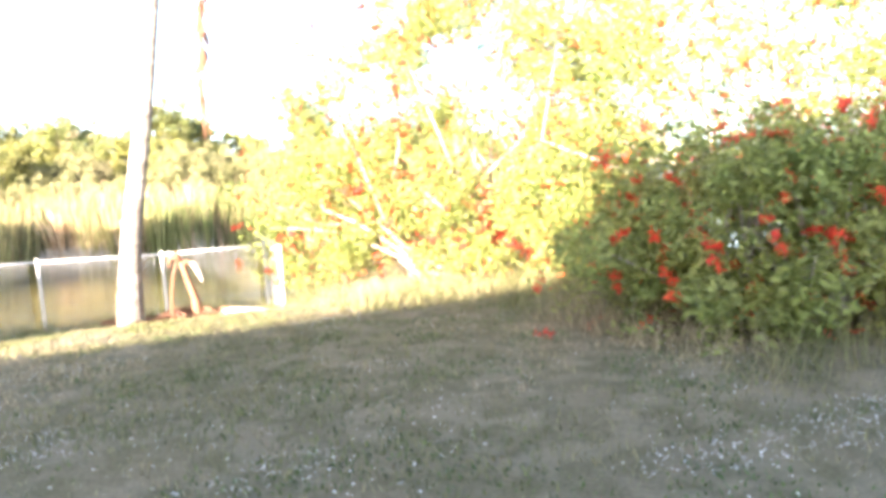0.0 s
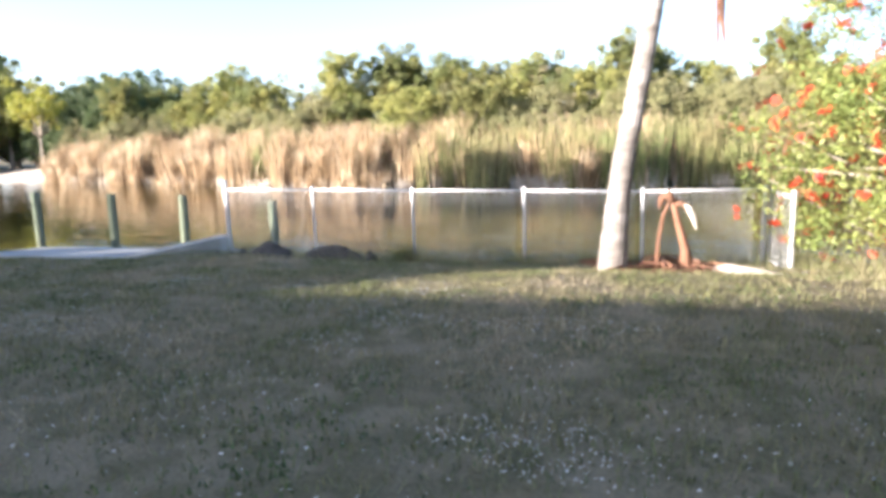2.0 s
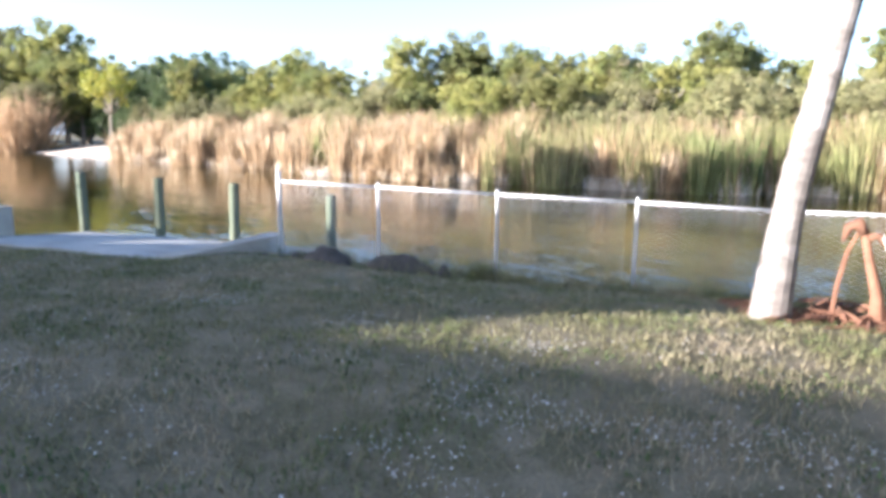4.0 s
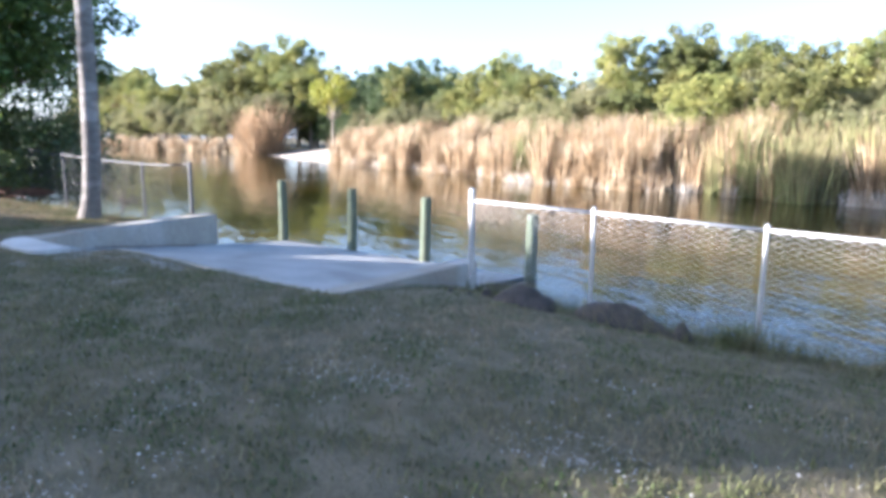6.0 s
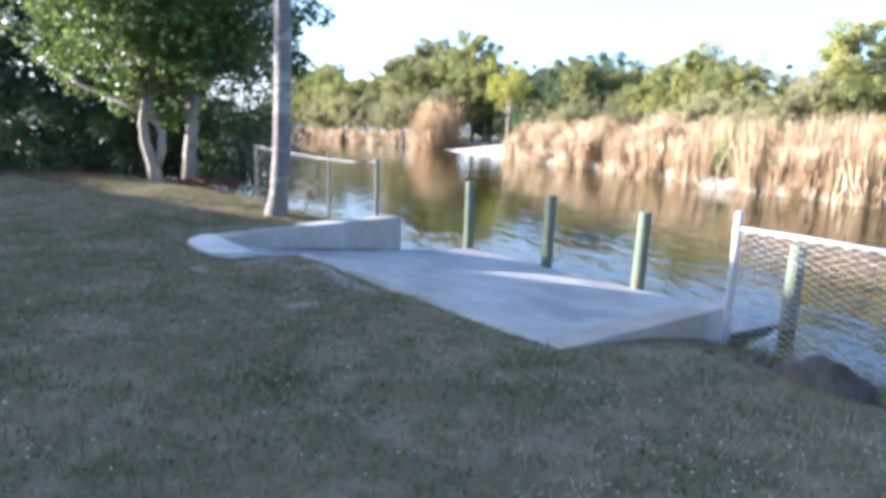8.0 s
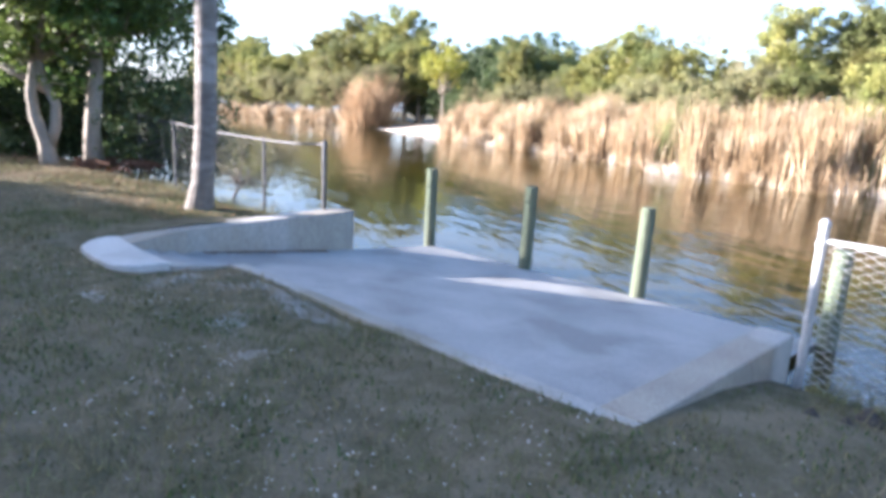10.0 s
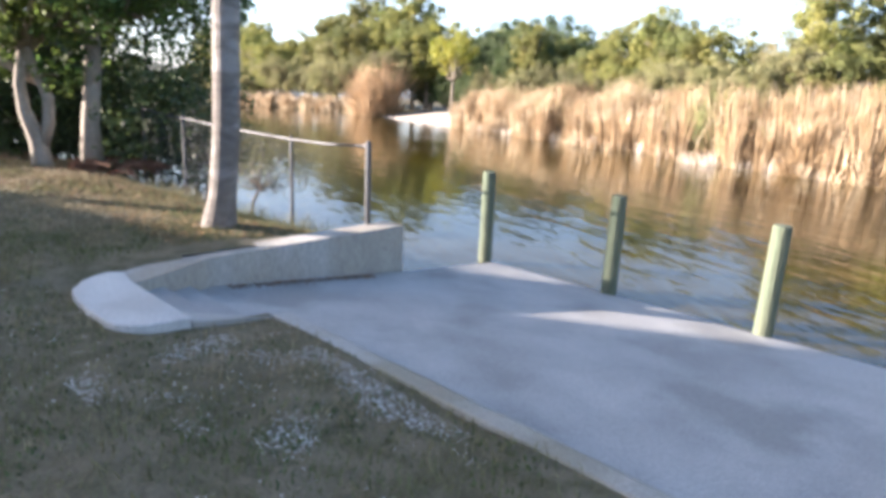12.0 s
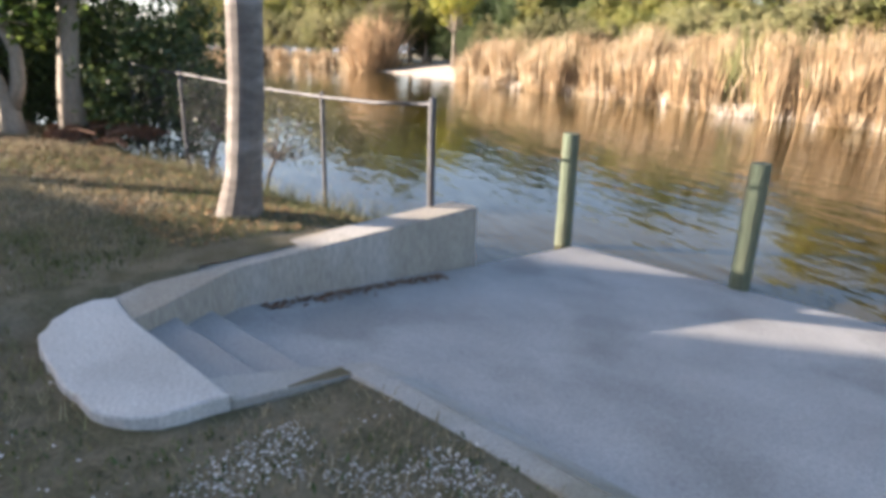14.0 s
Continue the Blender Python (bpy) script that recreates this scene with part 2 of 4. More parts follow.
def crown_points(rng, clumps, radius, per, squash=0.8):
    """Points in clumps, denser towards each clump's skin."""
    out = []
    for c in clumps:
        k = max(3, int(per * rng.uniform(0.6, 1.4)))
        d = rng.normal(size=(k, 3))
        d /= np.linalg.norm(d, axis=1)[:, None]
        r = radius * rng.uniform(0.6, 1.3) * rng.uniform(0.25, 1.0, k) ** 0.5
        q = d * r[:, None]
        q[:, 2] *= squash
        out.append(np.asarray(c) + q)
    return np.concatenate(out)


def ellipsoid_clumps(rng, n, centre, axes, inner=0.35, ragged=1.12):
    d = rng.normal(size=(n, 3))
    d /= np.linalg.norm(d, axis=1)[:, None]
    r = rng.uniform(inner, 1.0, n) ** 0.6
    return np.asarray(centre) + d * r[:, None] * np.asarray(axes) * rng.uniform(0.75, ragged, n)[:, None]


def limb_path(rng, a, b, bend=0.25, n=4):
    a, b = np.asarray(a, float), np.asarray(b, float)
    out = [a]
    for i in range(1, n):
        out.append(a + (b - a) * i / n + rng.normal(size=3) * bend * np.linalg.norm(b - a) / n)
    return out + [b]


def tree(name, rng, trunk, radii, crown_centre, crown_axes, clumps, clump_r, per, leaf, leaf_mat, bark, label, category="tree", group="", limbs=9, aspect=0.5, droop=0.0, split=0.7, ragged=1.12):
    """A tree about its own base: tapered trunk, limbs into the crown, a crown of leaves."""
    t = thing(name, Matrix.Identity(4), label, category, group)
    part("trunk", Build().tube(trunk, radii, 9), bark, t, smooth=True)
    cl = ellipsoid_clumps(rng, clumps, crown_centre, crown_axes, ragged=ragged)
    fork = np.asarray(trunk[-1]) * split + np.asarray(trunk[max(0, len(trunk) - 2)]) * (1 - split)
    lb = Build()
    for c in cl[:limbs]:
        lb.tube(limb_path(rng, fork, c), [radii[-1] * k for k in (0.75, 0.55, 0.4, 0.25, 0.1)], 5)
    part("branchwork", lb, bark, t, smooth=True)
    part("crown", leaves(rng, crown_points(rng, cl, clump_r, per), leaf, aspect, droop), leaf_mat, t)
    return t


# ---- ground, water ----
SHORE_U = [-400, -120, -57, -35, -22, -5, 9, 60, 400]
SHORE_V = [95, 57, 47.6, 38.5, 33, 25.6, 22.8, 20, 20]


def far_shore(u):
    return float(np.interp(u, SHORE_U, SHORE_V)) + 0.5 * math.sin(u * 0.9) + 0.4 * math.sin(u * 0.37 + 1)


def ground_z(u, v):
    lawn = 0.44 + 0.014 * min(max(0.0, -v - 2.0), 9.0)
    right = np.interp(v, [-2.5, -1.0, 0.3, 2.2, 2.6, 3.4], [0.44, 0.37, 0.19, -0.06, -0.20, -1.2])
    left = np.interp(v, [-2.5, 0.8, 1.6, 2.3, 2.7, 3.6], [0.44, 0.44, 0.40, 0.26, -0.15, -1.2])
    far_left = np.interp(v, [-2.5, -0.5, 1.4, 2.6, 3.6], [0.50, 0.55, 0.45, -0.15, -1.2])
    mid = np.interp(v, [-2.5, -0.2, 0.0, 3.0, 4.0], [0.44, 0.335, 0.32, 0.28, -1.2])
    if u > 4.3:
        by_wall = np.interp(v, [-2.5, -0.2, 0.3, 1.2, 2.2, 2.6, 3.4], [0.44, 0.335, 0.31, 0.22, 0.02, -0.15, -1.2])
        k = min(1.0, max(0.0, (u - 4.8) / 3.0))
        near = by_wall * (1 - k) + right * k
    elif u < -1.8:
        k = min(1.0, max(0.0, (-1.9 - u) / 6))
        near = left * (1 - k) + far_left * k
    else:
        near = mid if v < 3.0 else -1.2
    near = max(lawn, near) if v < -2.5 else near
    d = v - far_shore(u)
    if d > -3:
        near = max(near, min(0.5, -0.36 + (0.1 if -58 < u < -34 else 0.22) * d))
    if v < 3.2:
        near += 0.035 * (noise.noise(Vector((u * 0.8, v * 0.8, 0))) + 0.5 * noise.noise(Vector((u * 2.3, v * 2.3, 3))))
    return near


fine_u = [round(x * 0.125, 3) for x in range(-112, 145)]
us = [-900, -400, -250, -170, -120, -90, -70, -55, -45, -38, -32, -27, -23, -20, -17.5, -15.5] + fine_u + [19, 21, 24, 28, 34, 42, 55, 80, 130, 250, 900]
vs = [-900, -300, -100, -50, -30, -22, -18, -16, -14, -12.5] + [round(x * 0.125, 3) for x in range(-92, 33)] + [5, 7, 10, 14, 17, 19, 20, 21, 22, 23, 24, 25, 26, 27, 28, 30, 32, 34, 36, 38, 40, 42, 44, 46, 48, 50, 54, 58, 64, 75, 100, 200, 900]
gb = Build()
gb.v = [tuple(W(u, v, ground_z(u, v))) for v in vs for u in us]
nu = len(us)


def in_ramp(u, v):
    return (-1.875 < u < 4.4 and 0.0 < v < 4.2) or (-1.7 < u < -0.25 and -0.625 < v < 0.01)


gb.f = [(j * nu + i, j * nu + i + 1, (j + 1) * nu + i + 1, (j + 1) * nu + i)
        for j in range(len(vs) - 1) for i in range(nu - 1)
        if not in_ramp((us[i] + us[i + 1]) / 2, (vs[j] + vs[j + 1]) / 2)]
ground = part("ground", gb, LAWN, smooth=True)
tagged(ground, "worn patchy lawn sloping down to the canal bank", "ground", kind="structure")

wbld = Build()
wbld.v = [tuple(W(u, v, -0.3)) for u, v in ((-900, 2.0), (900, 2.0), (900, 140), (-900, 140))]
wbld.f = [(0, 1, 2, 3)]
water = part("water", wbld, WATER)
tagged(water, "calm brown-green canal water with small ripples", "water", kind="structure")


# ---- boat ramp ----
ramp = thing("boat_ramp", at(0, 0), "grey concrete boat ramp sloping into the canal", "boat ramp", kind="structure")
rb = Build()
prof = [(0.0, 0.10), (0.3, 0.13), (2.75, -0.13), (4.45, -0.27), (5.2, -0.42), (7.0, -0.8)]
for i in range(len(prof) - 1):
    (v0, z0), (v1, z1) = prof[i], prof[i + 1]
    b = len(rb.v)
    rb.v += [(-1.75, v0, z0), (4.2, v0, z0), (4.2, v1, z1), (-1.75, v1, z1), (-1.75, v0, z0 - 0.6), (4.2, v0, z0 - 0.6), (4.2, v1, z1 - 0.6), (-1.75, v1, z1 - 0.6)]
    rb.f += [(b, b + 1, b + 2, b + 3), (b + 4, b + 7, b + 6, b + 5)]
    if i == 0:
        rb.f.append((b, b + 4, b + 5, b + 1))
    if i == len(prof) - 2:
        rb.f.append((b + 2, b + 6, b + 7, b + 3))
part("slab", rb, CONCRETE, ramp)
# top curb with its sloping face
cb = Build()
cb.prism([(-0.12, -0.04), (4.42, -0.04), (4.42, 0.10), (-0.12, 0.10)], -0.4, [0.345, 0.34, 0.335, 0.335])
cb.prism([(-0.12, 0.10), (4.12, 0.10), (4.12, 0.42), (-0.12, 0.42)], -0.4, [0.335, 0.335, 0.135, 0.135])
part("curb", cb, CURBCON, ramp, "rough grey concrete curb", bevel=0.015)
part("side_curb", Build().prism([(-0.46, -0.64), (-0.18, -0.64), (-0.12, -0.04), (-0.12, 0.42), (-0.46, 0.36)], -0.4, [0.40, 0.40, 0.338, 0.14, 0.14]), CURBCON, ramp, bevel=0.012)
part("side_wall", Build().prism([(4.14, 0.105), (4.42, 0.105), (4.44, 2.66), (4.16, 2.66)], -0.9, [0.338, 0.338, 0.30, 0.30]), WALLCON, ramp, "low concrete side wall", bevel=0.012)

steps = thing("concrete_steps", at(0, 0), "three small grey concrete steps beside the ramp wall", "steps", kind="structure")
for i in range(3):
    v0 = -0.64 + 0.3 * i
    part("step", Build().prism([(-1.5 - 0.08 * i, v0), (-0.45, v0), (-0.45, v0 + 0.305), (-1.6 - 0.08 * i, v0 + 0.305)], -0.4, [0.30 - 0.085 * i] * 4), CONCRETE, steps, bevel=0.012)

pad = thing("concrete_pad", at(0, 0), "pale whitish concrete pad at the head of the steps", "pad", kind="structure")
def worn_ring(ring, step=0.06, jag=0.008):
    """The ring with its sides cut into short uneven lengths."""
    out = []
    for (x0, y0), (x1, y1) in zip(ring, ring[1:] + ring[:1]):
        n = max(1, int(math.hypot(x1 - x0, y1 - y0) / step))
        for i in range(n):
            x, y = x0 + (x1 - x0) * i / n, y0 + (y1 - y0) * i / n
            k = jag if y < -0.66 else 0.0
            out.append((x + k * noise.noise(Vector((x * 9, y * 9, 1))) * 2, y + k * noise.noise(Vector((x * 9, y * 9, 5))) * 2))
    return out


PAD = worn_ring([(-1.76, -0.70), (-1.70, -0.84), (-1.58, -0.97), (-1.42, -1.07), (-1.24, -1.12), (-0.82, -1.15), (-0.45, -1.13), (-0.30, -1.06), (-0.22, -0.95), (-0.18, -0.645), (-1.32, -0.645), (-1.70, -0.60)])
part("slab", Build().prism(PAD, 0.0, [0.432] * len(PAD)), PADCON, pad, bevel=0.012)

wall = thing("retaining_wall", at(0, 0), "stained grey concrete retaining wall with a sloping top", "wall", kind="structure")
inner = [(-1.32, -0.65), (-1.72, 0.18), (-1.75, 1.2), (-1.79, 2.78)]
outer = [(-1.70, -0.72), (-2.04, 0.14), (-2.07, 1.2), (-2.12, 2.78)]
tops = [0.41, 0.43, 0.445, 0.465]
wb2 = Build()
for i in range(3):
    wb2.prism([inner[i], inner[i + 1], outer[i + 1], outer[i]][::-1], -0.9, [tops[i], tops[i + 1], tops[i + 1], tops[i]][::-1])
part("wall_body", wb2, WALLCON, wall)

# ---- pilings ----
rng = np.random.default_rng(5)


def piling(u, v, top, lean_u, lean_v):
    t = thing("mooring_post", at(u, v, -0.9), "green-stained round timber mooring post standing in the water", "mooring post", "mooring posts along the ramp edge")
    h = top + 0.9
    b = Build()
    pts = [(lean_u * k / 6, lean_v * k / 6, h * k / 6) for k in range(7)]
    b.tube(pts, [0.100, 0.098, 0.099, 0.097, 0.096, 0.095, 0.094], 14)
    part("shaft", b, PILE, t, smooth=False)
    part("cut_top", Build().tube([(lean_u, lean_v, h), (lean_u, lean_v, h + 0.012)], [0.089, 0.084], 14), PILE, t, "sawn end grain")
    return t


piling(-1.92, 4.53, 1.03, 0.0, 0.0)
piling(0.15, 4.55, 0.96, 0.02, 0.02)
piling(2.02, 4.55, 0.90, 0.03, 0.03)
piling(4.28, 4.5, 0.76, 0.02, 0.0)


# ---- chain-link fences ----
def link_mesh(u0, u1, z0a, z0b, z1a, z1b, pitch=0.14, r=0.0052, rise=0.062):
    """Woven wire as crossing zigzags between a lower and an upper line, in the plane y = 0."""
    b = Build()
    n = int((u1 - u0) / pitch)
    for i in range(n):
        for sgn in (1, -1):
            ua = u0 + (i + 0.5) * pitch
            pts = []
            k = (ua - u0) / (u1 - u0)
            zb, zt = z0a + (z0b - z0a) * k, z1a + (z1b - z1a) * k
            m = int((zt - zb) / rise)
            for j in range(m + 1):
                off = (0.5 if j % 2 else -0.5) * sgn * pitch
                pts.append((ua + off, 0.004 * sgn * (1 if j % 2 else -1), zb + (zt - zb) * j / m))
            b.tube(pts, [r] * len(pts), 3, cap=False)
    return b


fence = thing("chain_link_fence", at(0, 2.25), "galvanised silver chain-link fence along the canal bank", "fence")
posts = [(4.62, 0.0, 1.30, 0.036), (6.30, -0.1, 1.17, 0.026), (8.10, -0.25, 1.13, 0.026), (9.96, -0.3, 1.10, 0.026), (11.78, -0.3, 1.06, 0.026), (13.50, -0.3, 1.07, 0.036)]
for i, (u, zb, zt, r) in enumerate(posts):
    b = Build().tube([(u, 0, zb - 0.15), (u, 0, zt)], [r, r], 12)
    b.tube([(u, 0, zt), (u, 0, zt + 0.02), (u, 0, zt + 0.045)], [r * 1.15, r * 1.1, r * 0.35], 12)
    po = part("post", b, STEEL, fence, smooth=False)
    if i in (0, 5):
        part("tension_band", Build().tube([(u, 0, zt - 0.16), (u, 0, zt - 0.13)], [r * 1.25] * 2, 12), STEEL, po)
        part("tension_band", Build().tube([(u, 0, zt - 0.75), (u, 0, zt - 0.72)], [r * 1.25] * 2, 12), STEEL, po)
for (u0, zb0, zt0, r0), (u1, zb1, zt1, r1) in zip(posts, posts[1:]):
    t0 = min(zt0, 1.20) - 0.02
    t1 = zt1 - 0.02
    part("top_rail", Build().tube([(u0, 0, t0), (u1, 0, t1)], [0.018, 0.018], 10), STEEL, fence, smooth=True)
    part("wire_mesh", link_mesh(u0 + 0.04, u1 - 0.03, zb0 + 0.05, zb1 + 0.05, t0, t1), STEEL, fence)

gate = thing("chain_link_gate", at(13.56, 1.05), "narrow galvanised chain-link gate panel hanging beside the fence corner", "gate")
gb2 = Build().tube([(0, 0, -0.1), (0, 0, 1.12)], [0.028, 0.028], 10).tube([(0, 1.1, 0.0), (0, 1.1, 1.06)], [0.022, 0.022], 10)
part("gate_frame", gb2.tube([(0, 0, 1.04), (0, 1.1, 1.02)], [0.02, 0.02], 8).tube([(0, 0, 0.02), (0, 1.1, 0.02)], [0.02, 0.02], 8), STEEL, gate)
gm = link_mesh(0.02, 1.08, 0.03, 0.03, 1.03, 1.02)
gm.v = [(-y, x, z) for x, y, z in gm.v]
part("wire_mesh", gm, STEEL, gate)

fence2 = thing("old_chain_link_fence", at(0, 2.45), "weathered grey chain-link fence running along the bank", "fence")
posts2 = [(-2.10, 0.46, 1.46), (-3.86, 0.15, 1.42), (-7.50, 0.2, 1.54), (-9.42, 0.2, 1.64), (-13.2, 0.2, 1.66)]
for i, (u, zb, zt) in enumerate(posts2):
    r = 0.036 if i == 0 else 0.026
    b = Build().tube([(u, 0, zb - (0.0 if i == 0 else 0.2)), (u, 0, zt)], [r, r], 10)
    b.tube([(u, 0, zt), (u, 0, zt + 0.04)], [r * 1.15, r * 0.4], 10)
    part("post", b, OLDSTEEL, fence2)
for (u0, zb0, zt0), (u1, zb1, zt1) in zip(posts2, posts2[1:]):
    sag = (zt0 + zt1) / 2 - 0.05
    part("top_rail", Build().tube([(u0, 0, zt0 - 0.03), ((u0 + u1) / 2, 0, sag), (u1, 0, zt1 - 0.03)], [0.02] * 3, 8), OLDSTEEL, fence2)
    lo0 = 0.46 if u0 > -3 else -0.1
    part("wire_mesh", link_mesh(u1 + 0.04, u0 - 0.04, 0.1, lo0 * 0.8, zt1 - 0.1, zt0 - 0.1, 0.14, 0.0026), OLDSTEEL, fence2)


# ---- palms ----
def palm_trunk(pts, radii, parent):
    b = Build()
    n = 60
    cx = [np.interp(np.linspace(0, 1, n), np.linspace(0, 1, len(pts)), [p[k] for p in pts]) for k in range(3)]
    for k in range(3):
        cx[k] = np.convolve(np.pad(cx[k], 4, mode="edge"), np.ones(9) / 9, mode="valid") if k < 2 else cx[k]
    rr = np.interp(np.linspace(0, 1, n), np.linspace(0, 1, len(radii)), radii)
    rr = rr * (1 + 0.035 * (np.arange(n) % 2))
    b.tube(list(zip(*cx)), rr.tolist(), 16)
    return part("trunk", b, PALMBARK, parent, smooth=False)


def frond(rng, base, heading, length, rise, fall, width=0.5, n=26):
    """A feather frond: a drooping midrib with leaflets on both sides."""
    rib = Build()
    h = Vector((math.cos(heading), math.sin(heading), 0))
    side = Vector((-h.y, h.x, 0))
    pts = []
    for i in range(n + 1):
        s = i / n
        pts.append(Vector(base) + h * (length * s * (1 - 0.25 * s * (fall > 1))) + Vector((0, 0, rise * s - fall * s * s * length)))
    rib.tube(pts, [0.022 * (1 - 0.85 * i / n) for i in range(n + 1)], 4)
    for i in range(3, n + 1):
        w = width * math.sin(math.pi * min(1, 0.15 + 0.85 * i / n)) + 0.08
        for sgn in (1, -1):
            tip = pts[i] + side * sgn * w * rng.uniform(0.7, 1.1) + h * w * 0.45 - Vector((0, 0, w * rng.uniform(0.3, 0.9)))
            k = len(rib.v)
            mid = (pts[i] + tip) / 2 + Vector((0, 0, 0.02))
            rib.v += [tuple(pts[i]), tuple(mid + h * 0.022), tuple(tip), tuple(mid - h * 0.022)]
            rib.f.append((k, k + 1, k + 2, k + 3))
    return rib


rng = np.random.default_rng(11)
palm = thing("palm_tree", Matrix.Translation((-3.27, 8.37, 0.10)), "tall coconut palm with a pale leaning sunlit trunk", "palm tree")
palm_trunk([(0, 0, 0), (0.05, 0.09, 1.2), (0.18, 0.31, 2.4), (0.31, 0.55, 3.7), (0.44, 0.78, 5.2), (0.58, 1.0, 7.6)], [0.19, 0.14, 0.128, 0.12, 0.10, 0.09, 0.09], palm)
for i in range(13):
    part("frond", frond(rng, (0.58, 1.0, 7.6), i * 2.4, rng.uniform(2.2, 2.9), rng.uniform(0.6, 1.8), rng.uniform(0.25, 0.6)), LEAF_TREE, palm)
hang = [Vector(p) for p in ((0.62, 1.04, 7.5), (0.92, 1.25, 7.2), (1.05, 1.28, 6.4), (1.0, 1.18, 5.4), (0.92, 1.08, 4.4), (0.86, 1.0, 3.2))]
df = Build().tube(hang, [0.035, 0.03, 0.025, 0.02, 0.015, 0.006], 5)
for i in range(150):
    s = rng.uniform(0.9, 4.99)
    p = hang[int(s)].lerp(hang[int(s) + 1], s % 1)
    q = p + Vector((rng.normal() * 0.10, rng.normal() * 0.10, -rng.uniform(0.3, 0.6)))
    k = len(df.v)
    df.v += [tuple(p), tuple(p.lerp(q, 0.5) + Vector((0.018, 0.012, 0))), tuple(q), tuple(p.lerp(q, 0.5) - Vector((0.018, 0.012, 0)))]
    df.f.append((k, k + 1, k + 2, k + 3))
part("dead_frond", df, DEADFROND, palm, "brown dead frond hanging down")

palm_b = thing("palm_tree", Matrix.Translation((-15.95, 1.93, 0.33)), "grey ringed palm trunk rising beside the retaining wall", "palm tree")
palm_trunk([(-0.10, -0.05, 0), (0.02, 0.03, 0.5), (0.08, 0.10, 1.3), (0.08, 0.14, 2.6), (0.0, 0.16, 4.2), (-0.05, 0.2, 7.0)], [0.22, 0.152, 0.145, 0.142, 0.135, 0.13], palm_b)
for i in range(12):
    part("frond", frond(rng, (-0.05, 0.2, 7.0), i * 2.4, rng.uniform(2.2, 2.9), rng.uniform(0.6, 1.8), rng.uniform(0.25, 0.6)), LEAF_TREE, palm_b)

# unseen palm, added so its trunk shadow parts the sun stripes on the ramp
shadow_palm = thing("palm_tree", at(-19.25, -11.5, 0.5), "unseen straight palm added to cast a shadow band on the ramp", "palm tree")
palm_trunk([(0, 0, -0.1), (0, 0, 2.5), (0.02, 0, 5.0), (0, 0, 7.2)], [0.22, 0.17, 0.165, 0.15], shadow_palm)
for i in range(11):
    part("frond", frond(rng, (0, 0, 7.2), i * 2.4, rng.uniform(1.8, 2.3), rng.uniform(0.8, 1.6), rng.uniform(0.2, 0.45)), LEAF_TREE, shadow_palm)

# ---- dead fronds and debris at the first palm ----
heap = thing("dead_palm_heap", at(11.95, 0.35, 0.12), "heap of dead brown palm fronds with an upright stalk", "dead fronds")
hb = Build()
hb.tube([(0.25, 0.0, 0.0), (0.22, 0.02, 0.35), (0.12, 0.03, 0.7), (0.05, 0.02, 0.98)], [0.10, 0.055, 0.04, 0.035], 8)
hb.tube([(0.06, 0.02, 0.93), (0.0, 0.03, 1.03), (-0.07, 0.04, 0.98), (-0.10, 0.05, 0.84)], [0.05, 0.07, 0.05, 0.015], 6)
hb.tube([(0.10, 0.02, 0.90), (0.17, 0.0, 0.92), (0.22, -0.02, 0.82)], [0.04, 0.035, 0.012], 6)
part("torn_sheath", Build().tube([(0.15, 0.0, 0.93), (0.24, -0.02, 0.86), (0.30, -0.04, 0.72), (0.33, -0.05, 0.60)], [0.012, 0.035, 0.03, 0.008], 5), PALEWOOD, heap, "pale torn sheath hanging from the stalk")
part("leaning_stalk", Build().tube([(-0.12, 0.1, 0.0), (-0.10, 0.08, 0.4), (-0.05, 0.06, 0.75), (0.02, 0.03, 0.95)], [0.02, 0.022, 0.02, 0.015], 5), DEADFROND, heap)
part("stalk", hb, DEADFROND, heap, "upright reddish-brown dead stalk", smooth=True)
for i in range(16):
    a = rng.uniform(0, 6.28)
    part("dry_frond", frond(rng, (rng.uniform(-0.5, 0.6), rng.uniform(-0.35, 0.4), 0.12), a, rng.uniform(0.5, 0.95), 0.16, 0.22, 0.14, 14), DEADFROND, heap)
heap_b = thing("dead_palm_heap", at(-8.9, 1.75, 0.42), "low reddish-brown heap of dead fronds under the trees", "dead fronds")
for i in range(18):
    part("dry_frond", frond(rng, (rng.uniform(-0.9, 0.9), rng.uniform(-0.35, 0.35), 0.16), rng.uniform(0, 6.28), rng.uniform(0.5, 0.9), 0.2, 0.25, 0.2, 14), DEADFROND, heap_b)
log = thing("bleached_frond_butt", at(12.55, -0.05, 0.18), "bleached pale palm frond butts lying on the ground", "driftwood")
for i in range(5):
    y = rng.uniform(-0.25, 0.25)
    part("frond_butt", Build().tube([(-0.35 + rng.uniform(-0.1, 0.1), y, 0.02), (0.1, y + 0.05, 0.08), (0.65 + rng.uniform(-0.1, 0.2), y - 0.12 + rng.uniform(-0.1, 0.1), 0.02)], [0.02, 0.05, 0.03], 6), PALEWOOD, log)


